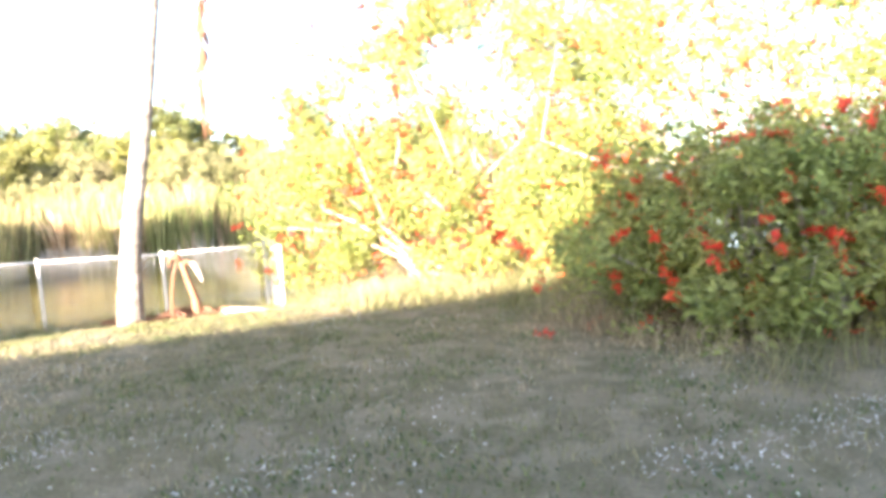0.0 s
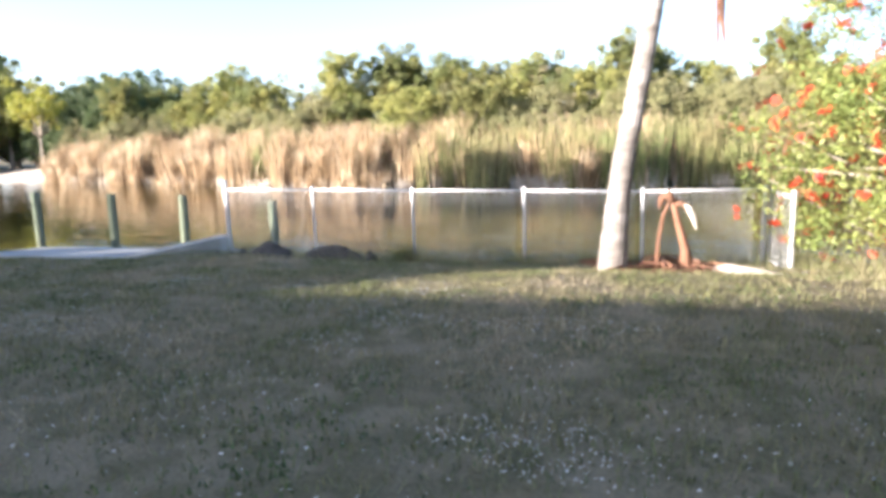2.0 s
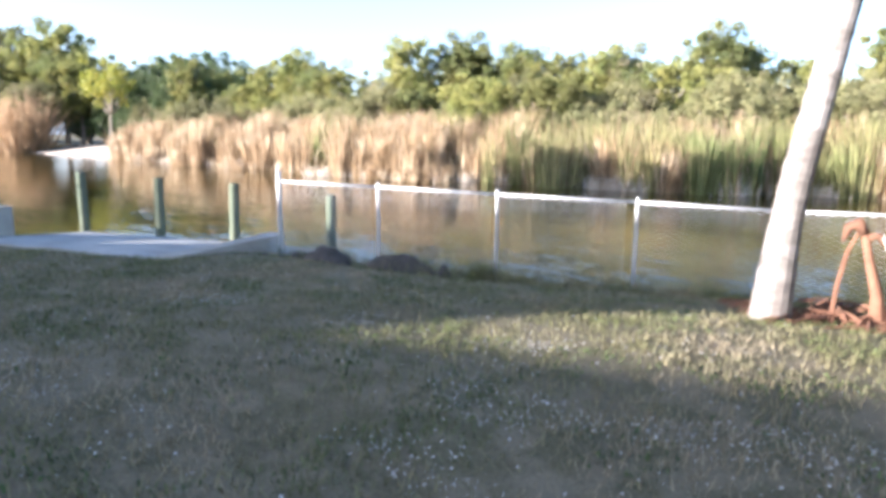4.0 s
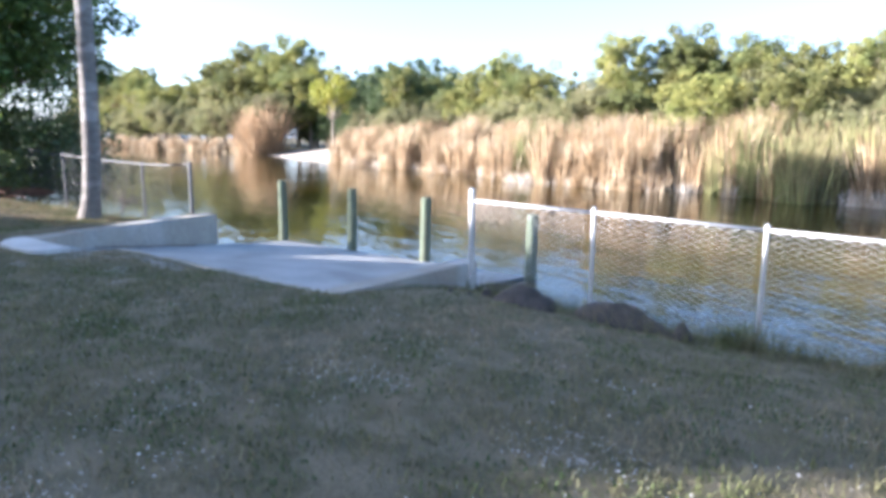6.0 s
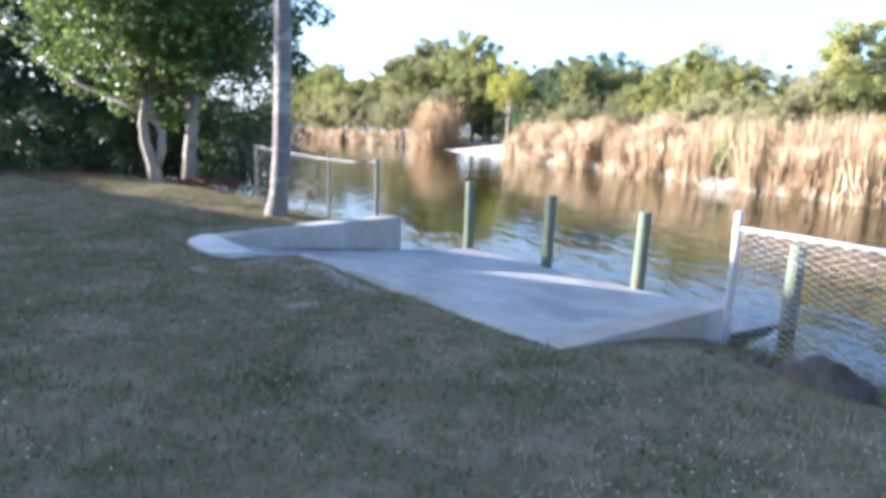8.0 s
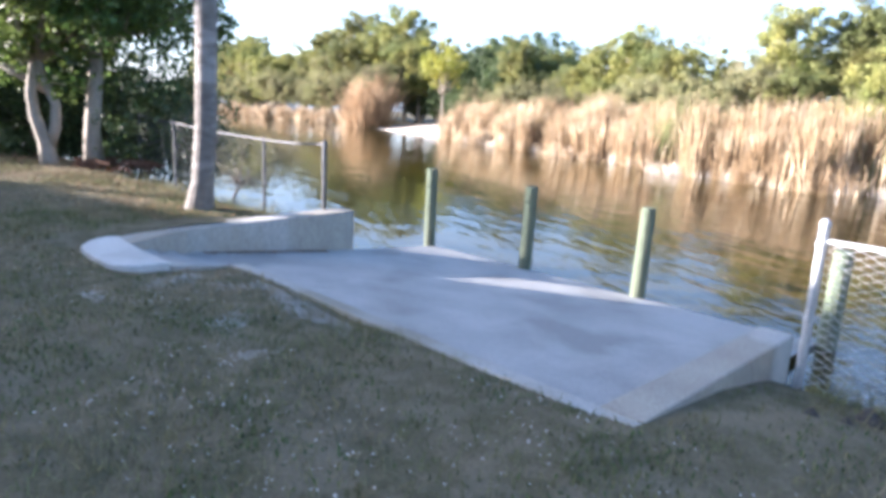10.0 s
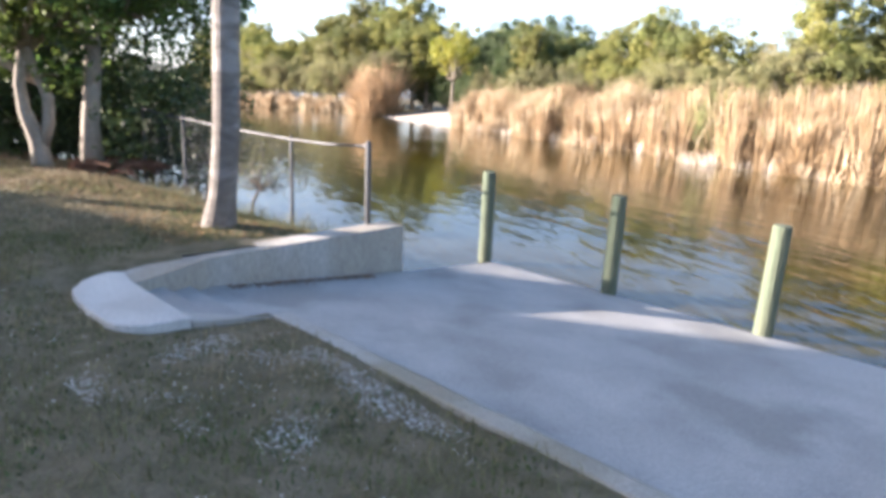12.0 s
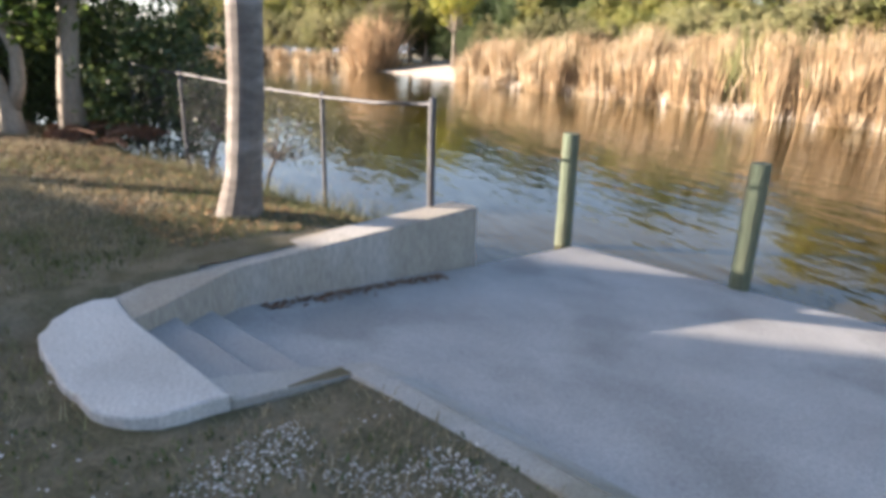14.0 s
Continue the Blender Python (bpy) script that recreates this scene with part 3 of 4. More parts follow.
def mound(name, m, ax, label, seed):
    b = Build()
    nr, na = 10, 28
    for i in range(nr + 1):
        r = i / nr
        for j in range(na):
            a = 2 * math.pi * j / na
            p = Vector((math.cos(a) * r, math.sin(a) * r, seed))
            k = noise.noise(p * 1.7) * 0.35 + noise.noise(p * 4.5) * 0.25
            z = (1 - r ** 2.4) * (1 + k) * ax[2] - 0.12 * r
            b.v.append((p.x * ax[0] * (1 + 0.25 * k), p.y * ax[1] * (1 + 0.25 * k), z))
    for i in range(nr):
        for j in range(na):
            b.f.append((i * na + j, (i + 1) * na + j, (i + 1) * na + (j + 1) % na, i * na + (j + 1) % na))
    ob = part(name, b, BAGCLOTH, smooth=True)
    ob.matrix_world = m
    return tagged(ob, label, "mound", "mounds of spoil by the fence")


mound("spoil_mound", at(5.70, 1.70, 0.05), (0.52, 0.34, 0.27), "dark grey lumpy mound of muck on the bank", 1.0)
for du, dv, k in ((4.95, 1.35, 0.13), (5.12, 1.5, 0.09), (5.2, 1.75, 0.11), (7.5, 1.75, 0.08)):
    mound("spoil_lump", at(du, dv, 0.12), (k * 1.4, k, k * 0.8), "small dark clod of muck on the bank", du)
mound("spoil_mound", at(6.80, 1.85, 0.03), (0.66, 0.28, 0.20), "dark grey long mound of muck on the bank", 7.3)

# ---- bottlebrush bushes ----
def bloom_build(rng, centres):
    """Fuzzy red spikes: crossed bristles about a short axis."""
    out = []
    for c in centres:
        ax = rng.normal(size=3)
        ax[2] -= 0.4
        ax /= np.linalg.norm(ax)
        for k in range(34):
            p = c + ax * rng.uniform(-0.10, 0.10)
            d = np.cross(ax, rng.normal(size=3))
            d /= np.linalg.norm(d)
            s = np.cross(d, ax)
            L = rng.uniform(0.038, 0.058)
            out.append([p - s * 0.006, p + s * 0.006, p + d * L + s * 0.011, p + d * L - s * 0.011])
    return quads(np.array(out))


def bottlebrush(rng, origin, clumps, cr, per, leaf, stems, label, blooms):
    t = thing("bottlebrush_bush", Matrix.Translation(origin), label, "bush")
    lb = Build()
    for i in range(stems):
        c = clumps[rng.integers(len(clumps))]
        root = np.array([rng.uniform(-0.35, 0.35), rng.uniform(-0.35, 0.35), -0.05])
        lb.tube(limb_path(rng, root, c, 0.35), [0.05, 0.04, 0.03, 0.02, 0.006], 5)
    part("branchwork", lb, BARK, t, "pale twiggy stems", smooth=True)
    pts = crown_points(rng, clumps, cr, per)
    part("foliage", leaves(rng, pts, leaf, 0.3, 0.2), LEAF_BRUSH, t)
    bl = clumps[rng.integers(len(clumps), size=blooms)] + rng.normal(size=(blooms, 3)) * cr * 0.95
    tagged(part("blossoms", bloom_build(rng, bl), BLOOM, t, "red bottlebrush flower spikes"), kind="stuff")
    return t


rng = np.random.default_rng(21)
cl = np.concatenate([ellipsoid_clumps(rng, 330, (0, 0, 2.9), (3.5, 2.3, 3.2)), ellipsoid_clumps(rng, 70, (-2.6, -0.7, 1.3), (1.5, 0.9, 1.2)), ellipsoid_clumps(rng, 80, (1.0, -1.6, 0.9), (2.6, 0.8, 0.9))])
cl = cl[cl[:, 2] > 0.25]
bottlebrush(rng, (1.7, 11.3, 0.2), cl, 0.42, 240, 0.088, 60, "large sunlit bottlebrush bush with red flower spikes", 1100)
cl = ellipsoid_clumps(rng, 300, (-0.5, 0, 2.9), (3.6, 2.2, 3.3))
cl = cl[cl[:, 2] > 0.3]
bottlebrush(rng, (6.4, 9.0, 0.3), cl, 0.48, 190, 0.10, 50, "tall bottlebrush bush with sparse red flowers", 420)
cl = ellipsoid_clumps(rng, 260, (0, 0, 0.85), (2.3, 1.5, 1.25))
cl = cl[cl[:, 2] > 0.12]
bottlebrush(rng, (4.75, 6.15, 0.4), cl, 0.36, 190, 0.09, 30, "shaded dark green bottlebrush bush with red flowers", 210)

# ---- trees on the near bank ----
rng = np.random.default_rng(31)
tA = tree("shade_tree", rng, [(0, 0, -0.1), (0, 0.0, 0.1), (0, -0.03, 0.45), (0, -0.21, 1.0), (0, -0.24, 1.5), (-0.1, -0.12, 2.3)], [0.22, 0.18, 0.16, 0.115, 0.105, 0.10], (-0.2, 0.2, 4.5), (3.4, 3.3, 2.7), 165, 0.62, 170, 0.15, LEAF_TREE, BARK, "leafy shade tree with a pale forked trunk", limbs=16)
tA.matrix_world = Matrix.Translation((-21.9, -1.65, 0.5))
fk = Build().tube([(0.0, 0.02, 0.35), (0.02, 0.18, 0.8), (0.02, 0.21, 1.25), (0, 0.02, 1.8), (-0.1, -0.3, 2.6), (-0.3, -0.6, 3.6)], [0.12, 0.11, 0.10, 0.085, 0.07, 0.04], 8)
part("fork", fk, BARK, tA, smooth=True)
part("low_limb", Build().tube([(-0.15, 0.1, 1.5), (-0.7, -0.9, 2.0), (-1.2, -2.0, 2.4), (-1.5, -3.2, 3.1)], [0.10, 0.08, 0.06, 0.03], 7), BARK, tA, smooth=True)
tB = tree("shade_tree", rng, [(0, 0, -0.1), (0.0, 0.0, 0.8), (-0.1, 0.1, 1.8), (-0.15, 0.15, 2.8)], [0.24, 0.165, 0.15, 0.13], (-0.3, 0.6, 4.8), (3.0, 3.0, 2.7), 110, 0.62, 160, 0.15, LEAF_TREE, BARK, "leafy shade tree with a single grey trunk", limbs=14)
tB.matrix_world = Matrix.Translation((-22.0, -0.8, 0.45))
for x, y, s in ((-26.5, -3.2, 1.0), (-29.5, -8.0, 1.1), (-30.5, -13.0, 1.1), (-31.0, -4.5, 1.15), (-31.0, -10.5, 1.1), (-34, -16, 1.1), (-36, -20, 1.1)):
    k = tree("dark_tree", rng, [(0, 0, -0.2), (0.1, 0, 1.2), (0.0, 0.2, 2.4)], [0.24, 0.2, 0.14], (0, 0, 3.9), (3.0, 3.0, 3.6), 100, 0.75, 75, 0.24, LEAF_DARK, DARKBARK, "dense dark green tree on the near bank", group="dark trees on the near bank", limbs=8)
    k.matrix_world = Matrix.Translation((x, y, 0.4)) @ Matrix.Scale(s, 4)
for u, v, s in ((-6.2, 3.0, 0.75), (-8.2, 3.1, 1.0), (-10.5, 2.9, 1.1), (-13.0, 2.6, 1.2)):
    k = tree("overhanging_shrub", rng, [(0, 0, -0.4), (0.05, 0.1, 0.3), (0.1, 0.3, 0.7)], [0.05, 0.04, 0.03], (0, 0.5, 1.25), (1.2, 1.0, 1.0), 46, 0.4, 42, 0.09, LEAF_OLIVE, DARKBARK, "wispy grey-green shrub leaning over the water", category="shrub", group="wispy shrubs over the water", limbs=26, aspect=0.25)
    k.matrix_world = at(u, v, -0.1) @ Matrix.Scale(s, 4)
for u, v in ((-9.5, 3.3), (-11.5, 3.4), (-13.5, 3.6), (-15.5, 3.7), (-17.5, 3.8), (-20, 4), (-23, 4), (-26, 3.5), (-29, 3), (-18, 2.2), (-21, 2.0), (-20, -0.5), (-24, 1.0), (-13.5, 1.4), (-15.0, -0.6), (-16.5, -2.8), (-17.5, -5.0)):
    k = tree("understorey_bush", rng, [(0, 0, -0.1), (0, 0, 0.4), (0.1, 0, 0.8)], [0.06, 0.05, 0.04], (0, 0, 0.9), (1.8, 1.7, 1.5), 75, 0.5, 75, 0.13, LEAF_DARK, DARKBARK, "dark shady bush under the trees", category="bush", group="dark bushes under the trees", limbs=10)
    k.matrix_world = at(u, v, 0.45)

# unseen tree, added so its high crown throws shade on the far reeds
k = tree("tall_tree", rng, [(0, 0, -0.2), (0, 0, 2.5), (0.1, 0, 5.5)], [0.3, 0.24, 0.16], (0, 0, 8.4), (4.6, 3.0, 3.4), 150, 0.7, 110, 0.24, LEAF_DARK, DARKBARK, "unseen tall dark tree with a high crown, added to shade the far reeds", limbs=10)
k.matrix_world = at(-31.6, -10.0, 0.4)

# ---- far bank: woods ----
rng = np.random.default_rng(41)
protos = []
for i, (mat, ax, h) in enumerate(((LEAF_FAR, (2.4, 2.4, 1.9), 3.4), (LEAF_OLIVE, (2.2, 2.2, 1.7), 3.2), (LEAF_FAR, (1.6, 1.6, 2.6), 4.2), (LEAF_OLIVE, (2.8, 2.6, 1.6), 2.7), (LEAF_DARK, (2.5, 2.5, 2.2), 3.3))):
    t = tree("bank_tree", rng, [(0, 0, -0.3), (0.05, 0, h * 0.35), (0, 0.1, h * 0.7)], [0.16, 0.12, 0.08], (0, 0, h), ax, 210, 0.33, 125, 0.12, mat, BARK,
             ("bushy green tree in the woods across the canal", "grey-olive tree in the woods across the canal", "tall narrow green tree across the canal", "broad olive bush-like tree across the canal", "dark green tree across the canal")[i], group="trees across the canal", limbs=20, ragged=1.2)
    protos.append(t)
uses = [0] * len(protos)


def plant(i, u, v, s, sz=1.0):
    m = at(u, v, 0.3, rng.uniform(0, 360))
    if uses[i] == 0:
        protos[i].matrix_world = m
        protos[i].scale = (s, s, s * sz)
    else:
        k = copy_thing(protos[i], m)
        k.scale = (s, s, s * sz)
    uses[i] += 1


for u in np.arange(-34, 40, 2.0):
    plant(int(rng.choice([0, 1, 1, 3, 3, 0])), u + rng.uniform(-1, 1), far_shore(u) + rng.uniform(4.5, 6.5), rng.uniform(0.75, 1.0))
for u in np.arange(-42, 50, 1.7):
    plant(int(rng.choice([0, 1, 2, 3, 0])), u + rng.uniform(-1.4, 1.4), far_shore(u) + rng.uniform(9, 15), rng.uniform(1.05, 1.4))
for u in np.arange(-150, -57, 4.0):
    plant(int(rng.choice([0, 1, 3])), u, far_shore(u) + rng.uniform(2.5, 4), rng.uniform(1.2, 1.7))
    plant(int(rng.choice([0, 1, 2])), u + 2, far_shore(u) + rng.uniform(6, 11), rng.uniform(2.0, 2.5))
for u, d, s, i in ((-37, 11, 1.6, 4), (-41, 12, 1.8, 4), (-44, 13, 1.7, 4), (-48, 12, 1.7, 4), (-52, 11, 1.7, 4), (-39, 18, 2.0, 4), (-46, 19, 2.1, 4), (-57, 9, 1.8, 4), (-51, 17, 2.1, 0), (-34, 14, 1.6, 0)):
    plant(i, u, far_shore(u) + d, s)
for u, d, s in ((-20, 11, 1.35), (-3.0, 12, 1.3), (0.5, 13, 1.2), (4.0, 14, 1.1), (13, 13, 1.25)):
    plant(2, u, far_shore(u) + d, s)
for u in np.arange(-59, -34, 2.2):
    plant(4 if u < -38 else 3, u, far_shore(u) + rng.uniform(7.5, 9.0), rng.uniform(0.7, 0.9))
yt = tree("yellow_tree", rng, [(0, 0, -0.2), (0.1, 0, 1.6), (0.0, 0.1, 3.2)], [0.16, 0.12, 0.09], (0, 0, 5.4), (2.5, 2.5, 2.0), 70, 0.5, 60, 0.2, LEAF_YELLOW, BARK, "yellow-green young tree behind the sandy landing", limbs=14)
yt.matrix_world = at(-46.2, 48.5, 0.3) @ Matrix.Diagonal((1.15, 1.15, 1.32, 1))

# ---- far bank: reeds ----
def reeds(rng, n, u0, u1, d0, d1, h0, h1, width, lean, spread=0.2):
    """Blades in stools: each stool has its own height and lean, and its blades fan outwards."""
    m = max(8, int((u1 - u0) * (d1 - d0) * 1.5))
    cu, cd = rng.uniform(u0, u1, m), rng.uniform(d0, d1, m)
    wt = np.array([max(0.05, 0.5 + 1.3 * noise.noise(Vector((x * 0.8, y * 0.5, 4)))) for x, y in zip(cu, cd)])
    ch = np.array([1 + 0.22 * noise.noise(Vector((x * 0.4, 0, 9))) + 0.16 * noise.noise(Vector((x * 1.7, y, 2))) for x, y in zip(cu, cd)])
    ca, cl = rng.uniform(0, 2 * np.pi, m), rng.uniform(0, lean, m) * 0.7
    c = rng.choice(m, n, p=wt / wt.sum())
    du, dv = rng.normal(size=n) * spread, rng.normal(size=n) * spread
    u, d = cu[c] + du, cd[c] + dv
    v = np.array([far_shore(x) for x in u]) + d
    h = rng.uniform(h0, h1, n) * 0.9 * ch[c] * (0.8 + 0.2 * np.clip((d - d0) / 1.2, 0, 1))
    z = np.maximum(-0.35, -0.3 + 0.2 * d) - 0.1
    x, y = OX + u * UX - v * UY, OY + u * UY + v * UX
    base = np.stack([x, y, z], 1)
    a = rng.uniform(0, 2 * np.pi, n)
    l = rng.uniform(0, lean, n) ** 1.5
    du2, dv2 = np.cos(ca[c]) * cl[c] + np.cos(a) * l + du * 0.45, np.sin(ca[c]) * cl[c] + np.sin(a) * l + dv * 0.45
    k = np.minimum(0.95, np.hypot(du2, dv2)) / np.maximum(1e-6, np.hypot(du2, dv2))
    du2, dv2 = du2 * k, dv2 * k
    dx, dy = du2 * UX - dv2 * UY, du2 * UY + dv2 * UX
    up = np.sqrt(np.maximum(0.05, 1 - dx * dx - dy * dy))
    tip = base + np.stack([dx * h, dy * h, h * up], 1)
    mid = base * 0.45 + tip * 0.55 + np.stack([-0.08 * h * dx, -0.08 * h * dy, 0.05 * h], 1)
    f = rng.uniform(-0.9, 0.9, n)
    s = np.stack([UX * np.cos(f) - UY * np.sin(f), UY * np.cos(f) + UX * np.sin(f), np.zeros(n)], 1) * (width * rng.uniform(0.5, 1.3, n))[:, None]
    q = np.concatenate([np.stack([base - s, base + s, mid + s * 0.9, mid - s * 0.9], 1), np.stack([mid - s * 0.9, mid + s * 0.9, tip + s * 0.2, tip - s * 0.2], 1)])
    return quads(q)


rng = np.random.default_rng(51)


def reed_bed(name, label, mat, *args):
    return tagged(part(name, reeds(rng, *args), mat), label, "reeds", kind="stuff")


reed_bed("dry_reed_bed", "tall dry straw-coloured reeds along the far bank", REED_DRY, 21000, -36, 3.5, -0.9, 3.4, 1.9, 3.7, 0.022, 0.2)
reed_bed("green_reed_bed", "tall green cattail reeds along the far bank", REED_GREEN, 7000, 2.0, 20, -0.9, 3.4, 1.8, 3.4, 0.024, 0.22)
reed_bed("dry_reed_bed", "straw-coloured reeds mixed among green cattails", REED_DRY, 7500, 4, 40, -0.5, 4.4, 1.8, 3.3, 0.022, 0.25)
reed_bed("green_reed_bed", "green shoots among the dry reeds", REED_GREEN, 3500, -34, 3, 0.6, 4.2, 2.2, 3.2, 0.024, 0.3)
reed_bed("pale_reed_stubs", "short bleached reed stubs at the waterline", PALEWOOD, 3600, -36, 18, -1.0, -0.3, 0.4, 1.1, 0.018, 0.5)
reed_bed("fallen_reeds", "broken pale reeds fallen towards the water", REED_DRY, 2600, -34, 6, -1.4, 0.3, 0.7, 1.8, 0.022, 0.95)
reed_bed("dry_reed_bed", "tall straw-coloured plumed reeds beside the sandy landing", PLUME, 3600, -62.5, -57, -0.5, 3.0, 4.6, 7.6, 0.05, 0.3, 0.5)
reed_bed("dry_reed_bed", "distant pale reeds along the canal", REED_DRY, 3000, -120, -64, -0.5, 2.0, 1.5, 2.8, 0.05, 0.4)

# sandy landing
sb = Build()
su, sd = np.linspace(-57.5, -34.6, 24), np.linspace(-0.8, 7, 12)
for d in sd:
    for u in su:
        e = min((u + 57.5) / 8, (-34.6 - u) / 2.5, 1)
        sb.v.append(tuple(W(u, far_shore(u) + d, max(-0.6, -0.36 + 0.13 * (d + 0.5)) * 1.0 + 0.08 * e - 0.05 * (1 - e))))
for j in range(11):
    for i in range(23):
        sb.f.append((j * 24 + i, j * 24 + i + 1, (j + 1) * 24 + i + 1, (j + 1) * 24 + i))
tagged(part("sand_landing", sb, SAND, smooth=True), "pale sandy landing on the far bank", "sand", kind="structure")

# ---- houses ----
def gable_house(name, m, lu, lv, eave, ridge, over, label, windows=0):
    h = thing(name, m, label, "house")
    part("wall", Build().prism([(0, 0), (lu, 0), (lu, lv), (0, lv)], -0.3, [eave] * 4), STUCCO, h)
    b = Build()
    o = over
    b.v = [(-o, -o, eave), (lu + o, -o, eave), (lu + o, lv + o, eave), (-o, lv + o, eave), (-o, lv / 2, ridge), (lu + o, lv / 2, ridge)]
    b.f = [(0, 1, 5, 4), (2, 3, 4, 5), (0, 4, 3), (1, 2, 5), (3, 2, 1, 0)]
    part("roof", b, TILE, h)
    for i in range(windows):
        x = lu * (i + 0.5) / windows
        wdw = part("window", Build().box((x - 0.7, -0.03, eave - 1.9), (x + 0.7, 0.02, eave - 0.5)), GLASSY, h)
    return h


# four unseen houses added as shadow casters, sized to the shadow edges on the ground
gable_house("house", at(-11.1, -22, 0.5), 10.8, 10, 2.6, 4.85, 0.4, "unseen plain stucco house with a low roof, added to shade the lawn")
gable_house("house", at(1.0, -18.5, 0.5), 12, 3, 5.0, 6.1, 0.2, "unseen plain stucco end wing, added to shade the bushes")
shade_house = gable_house("house", at(-54.3, -22, 0.5), 31.5, 10, 3.0, 5.4, 0.4, "unseen plain stucco neighbouring house, added to shade the left bank")
# added sloping block that tilts the shadow edge on the bank
part("gable_wall", Build().prism([(28.0, 4.8), (31.9, 4.8), (31.9, 5.2), (28.0, 5.2)], 2.0, [5.35, 5.9, 5.9, 5.35]), STUCCO, shade_house)
gable_house("house", at(-22.05, -18.0, 0.5), 10.95, 2.0, 6.4, 6.7, 0.2, "unseen taller plain stucco wing, added to shade the ramp and lawn")
gable_house("house", Matrix.Translation((-150, -4, 0.4)) @ Matrix.Rotation(radians(75), 4, "Z"), 12, 9, 6.5, 10.5, 0.6, "distant two-storey stucco house with a brown tiled roof", windows=4)

# ---- lawn: blades, shells, litter ----
rng = np.random.default_rng(61)


def lawn_ok(u, v):
    if (-2.25 < u < 4.5 and v > -0.03) or (-2.05 < u < -0.1 and v > -1.15):
        return False
    return v < 2.55


def scatter(n, u0, u1, v0, v1, test=lawn_ok):
    out = []
    while len(out) < n:
        u, v = rng.uniform(u0, u1), rng.uniform(v0, v1)
        if test(u, v):
            out.append((u, v))
    return out


def blades(places, h0, h1, w):
    q = np.zeros((len(places), 4, 3))
    for i, (u, v) in enumerate(places):
        p = np.array(W(u, v, ground_z(u, v) - 0.005))
        a, l = rng.uniform(0, 6.283), rng.uniform(0.2, 1.1)
        h = rng.uniform(h0, h1)
        d = np.array([math.cos(a), math.sin(a), 0])
        s = np.array([-d[1], d[0], 0]) * w * rng.uniform(0.6, 1.3)
        t = p + d * h * l + np.array([0, 0, h])
        q[i] = (p - s, p + s, t + s * 0.3, t - s * 0.3)
    return quads(q)


def tuft_test(u, v):
    return lawn_ok(u, v) and noise.noise(Vector((u * 1.1, v * 1.1, 20))) + 0.5 * noise.noise(Vector((u * 3.5, v * 3.5, 4))) > rng.uniform(-0.75, 0.45)


tagged(part("lawn_grass", blades(scatter(95000, -9, 17, -9.5, 2.4, tuft_test), 0.02, 0.06, 0.005), GRASS), "short dry patchy lawn grass", "grass", kind="stuff")
tagged(part("lawn_grass", blades(scatter(45000, -4, 13, -5.5, 0.6, tuft_test), 0.02, 0.06, 0.004), GRASS), "short dry patchy lawn grass near the ramp", "grass", kind="stuff")
WEED = material("weed_blade", (0.085, 0.125, 0.04), (0.13, 0.155, 0.055), 1.5, 0.6, 0, 8, island=0.35, through_light=0.25, spec=0.2)


def weed_test(u, v):
    return lawn_ok(u, v) and noise.noise(Vector((u * 1.6, v * 1.6, 70))) > rng.uniform(-0.05, 0.35)


tagged(part("lawn_weeds", blades(scatter(34000, -5, 16, -8.5, 1.5, weed_test), 0.012, 0.034, 0.008), WEED), "low green weeds in the lawn", "weeds", kind="stuff")
tagged(part("bank_grass", blades([(8.0 + rng.normal() * 0.1, 2.0 + rng.normal() * 0.08) for _ in range(260)], 0.12, 0.3, 0.005), GRASS), "small tussock of dry grass on the bank", "grass", kind="stuff")
tagged(part("bank_grass", blades(scatter(4200, 4.8, 14, 1.6, 2.6), 0.06, 0.24, 0.004), GRASS), "longer dry grass along the canal bank", "grass", kind="stuff")
tagged(part("bank_grass", blades(scatter(17000, -11, -2.3, -0.8, 2.2), 0.02, 0.06, 0.006), GRASS), "short dry grass on the bank beside the wall", "grass", kind="stuff")
tagged(part("bank_grass", blades(scatter(1500, -9, -2.3, 1.6, 2.5), 0.06, 0.26, 0.004), GRASS), "longer dry grass beside the old fence", "grass", kind="stuff")
tagged(part("bank_grass", blades(scatter(9000, 13.6, 19, -7, 2.4, lambda u, v: v > -8 and (v > -2.5 or u > 15.2)), 0.08, 0.35, 0.005), GRASS), "long straw grass under the bushes", "grass", kind="stuff")


def chips(places, s0, s1):
    q = np.zeros((len(places), 4, 3))
    for i, (u, v) in enumerate(places):
        p = np.array(W(u, v, ground_z(u, v) + 0.012))
        a, s = rng.uniform(0, 6.283), rng.uniform(s0, s1)
        e = np.array([math.cos(a), math.sin(a), rng.uniform(-0.4, 0.4)]) * s
        f = np.array([-math.sin(a), math.cos(a), rng.uniform(-0.4, 0.4)]) * s * rng.uniform(0.4, 0.8)
        q[i] = (p - e, p - f, p + e * 0.9, p + f)
    return quads(q)


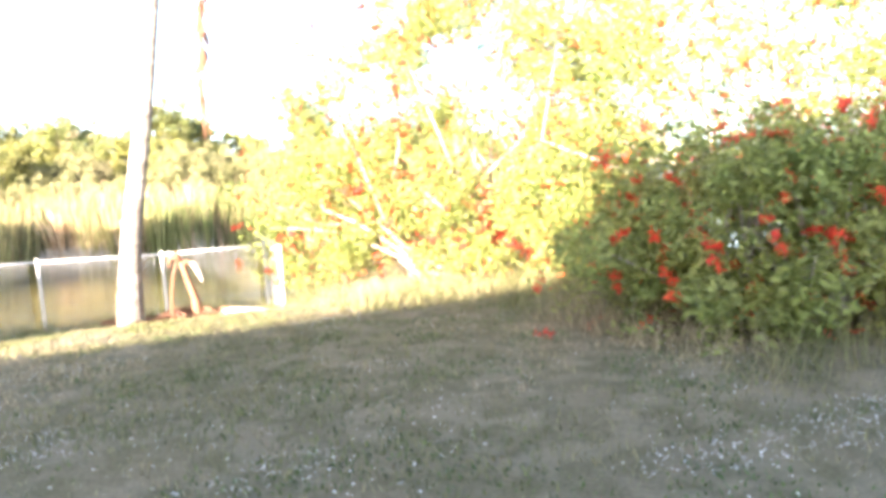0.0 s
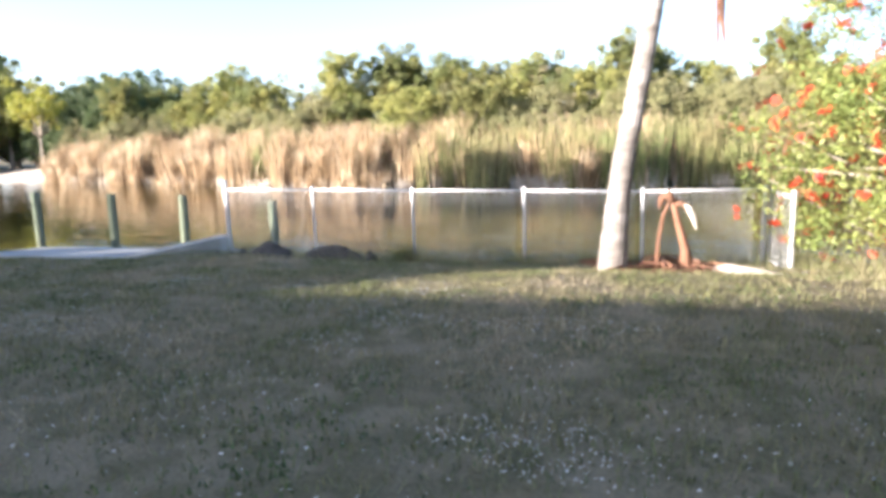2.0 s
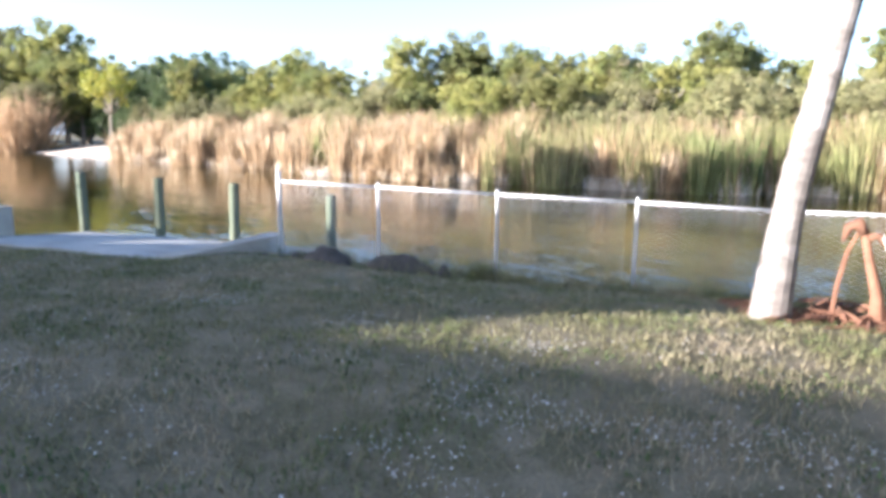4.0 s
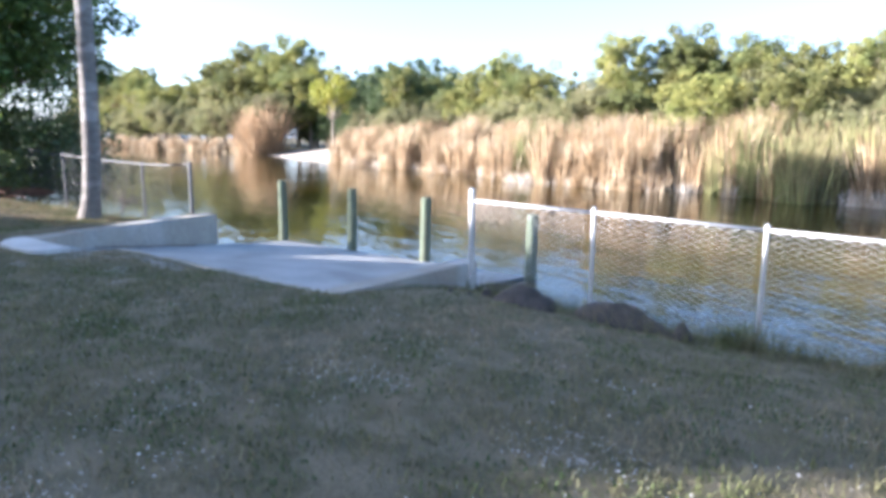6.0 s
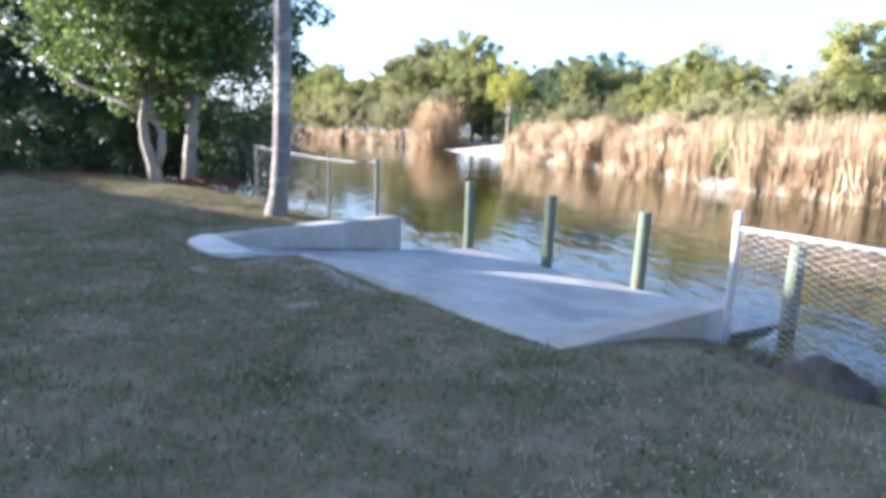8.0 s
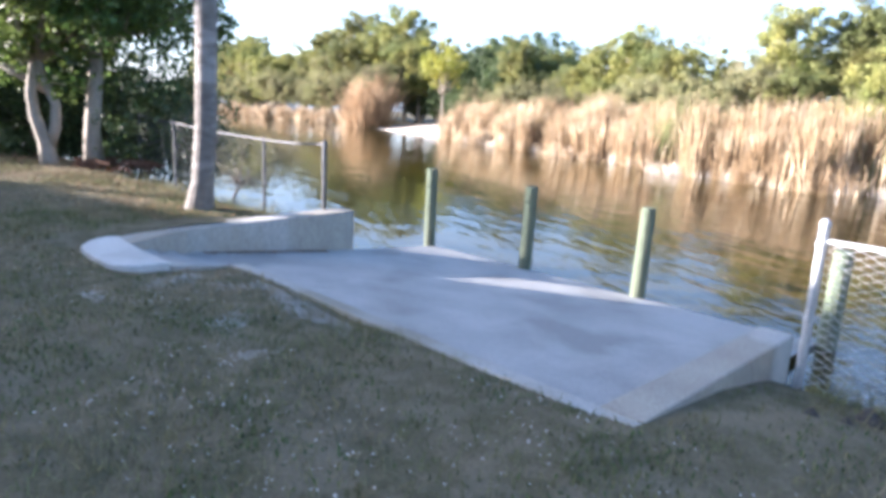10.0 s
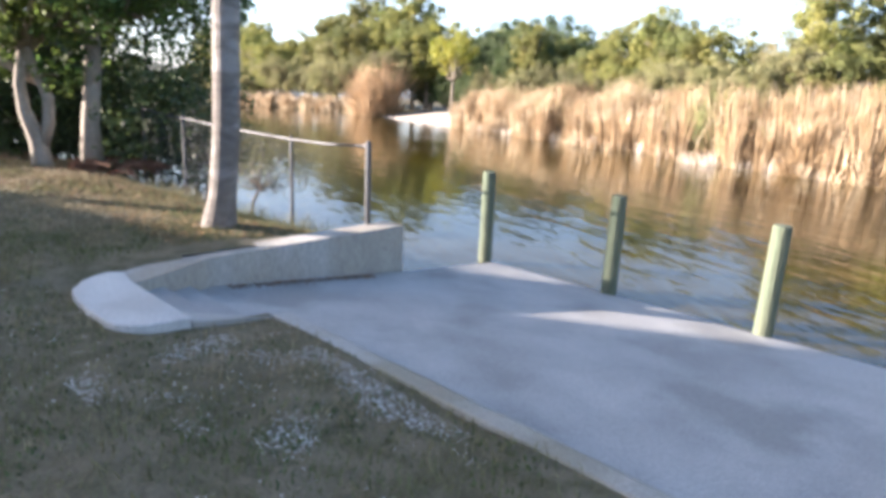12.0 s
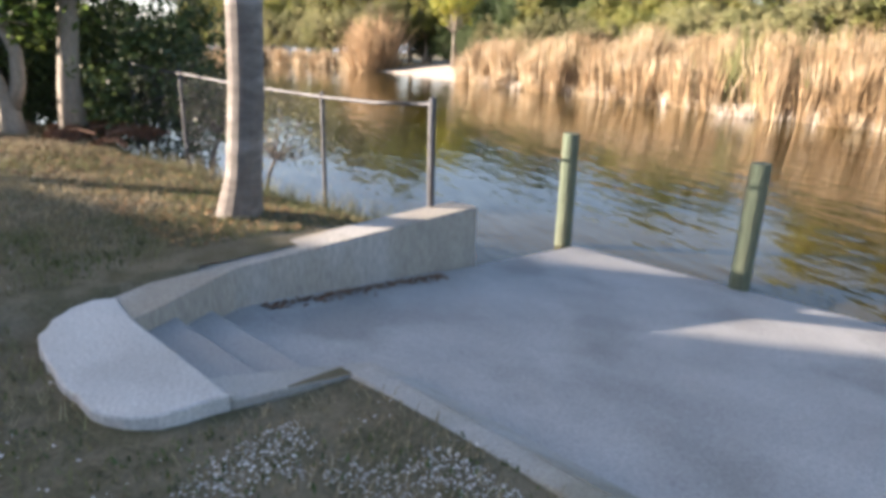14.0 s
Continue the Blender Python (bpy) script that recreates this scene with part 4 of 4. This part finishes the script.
def chip_test(u, v):
    return lawn_ok(u, v) and noise.noise(Vector((u * 0.9, v * 0.9, 50))) > rng.uniform(-0.3, 0.5)


def patch_test(u, v):
    return lawn_ok(u, v) and noise.noise(Vector((u * 2.2, v * 2.2, 33))) > rng.uniform(0.05, 0.4)


tagged(part("shell_chips", chips(scatter(8000, -7, 16, -8, 0.5, chip_test), 0.005, 0.013), SHELL), "scattered white shell chips on the lawn", "shell chips", kind="stuff")
tagged(part("shell_chips", chips(scatter(3000, 0.1, 2.4, -1.6, -0.15, patch_test), 0.003, 0.010), SHELL), "patches of crushed white shell beside the ramp", "shell chips", kind="stuff")
tagged(part("leaf_litter", chips(scatter(9000, -17, -5.5, -6, 2.3, lambda u, v: v > 0.1 - 0.32 * (u + 5.5) * -1.0 - 0.1 or v > 0.9), 0.02, 0.06), LITTER), "brown leaf litter under the trees", "leaf litter", kind="stuff")


# litter over the sunlit strip, its colour also carrying the orange sunlight
tagged(part("leaf_litter", chips(scatter(5000, -8, -2.3, 0.1, 2.1), 0.012, 0.035), SUNLIT_LITTER), "dry litter on the bank beside the palm, coloured orange for the sunlit strip", "leaf litter", kind="stuff")


def ramp_debris(n):
    q = np.zeros((n, 4, 3))
    for i in range(n):
        v = rng.uniform(0.35, 2.2)
        u = -1.73 + abs(rng.normal()) * 0.07 + 0.05
        p = np.array(W(u, v, np.interp(v, [0.3, 2.75], [0.13, -0.13]) + 0.012))
        a, s = rng.uniform(0, 6.283), rng.uniform(0.01, 0.035)
        e, f = np.array([math.cos(a), math.sin(a), 0.15]) * s, np.array([-math.sin(a), math.cos(a), 0.2]) * s * 0.5
        q[i] = (p - e, p - f, p + e, p + f)
    return quads(q)


tagged(part("leaf_litter", ramp_debris(420), LITTER), "dark leaf debris along the foot of the wall", "leaf litter", kind="stuff")


def bare_test(u, v):
    return lawn_ok(u, v) and noise.noise(Vector((u * 0.7, v * 1.4, 90))) > 0.28 + rng.uniform(0, 0.12)


tagged(part("shell_chips", chips(scatter(5000, 5, 16, -8, -1.5, bare_test), 0.004, 0.011), SHELL), "pale bare sandy patches in the lawn", "shell chips", kind="stuff")
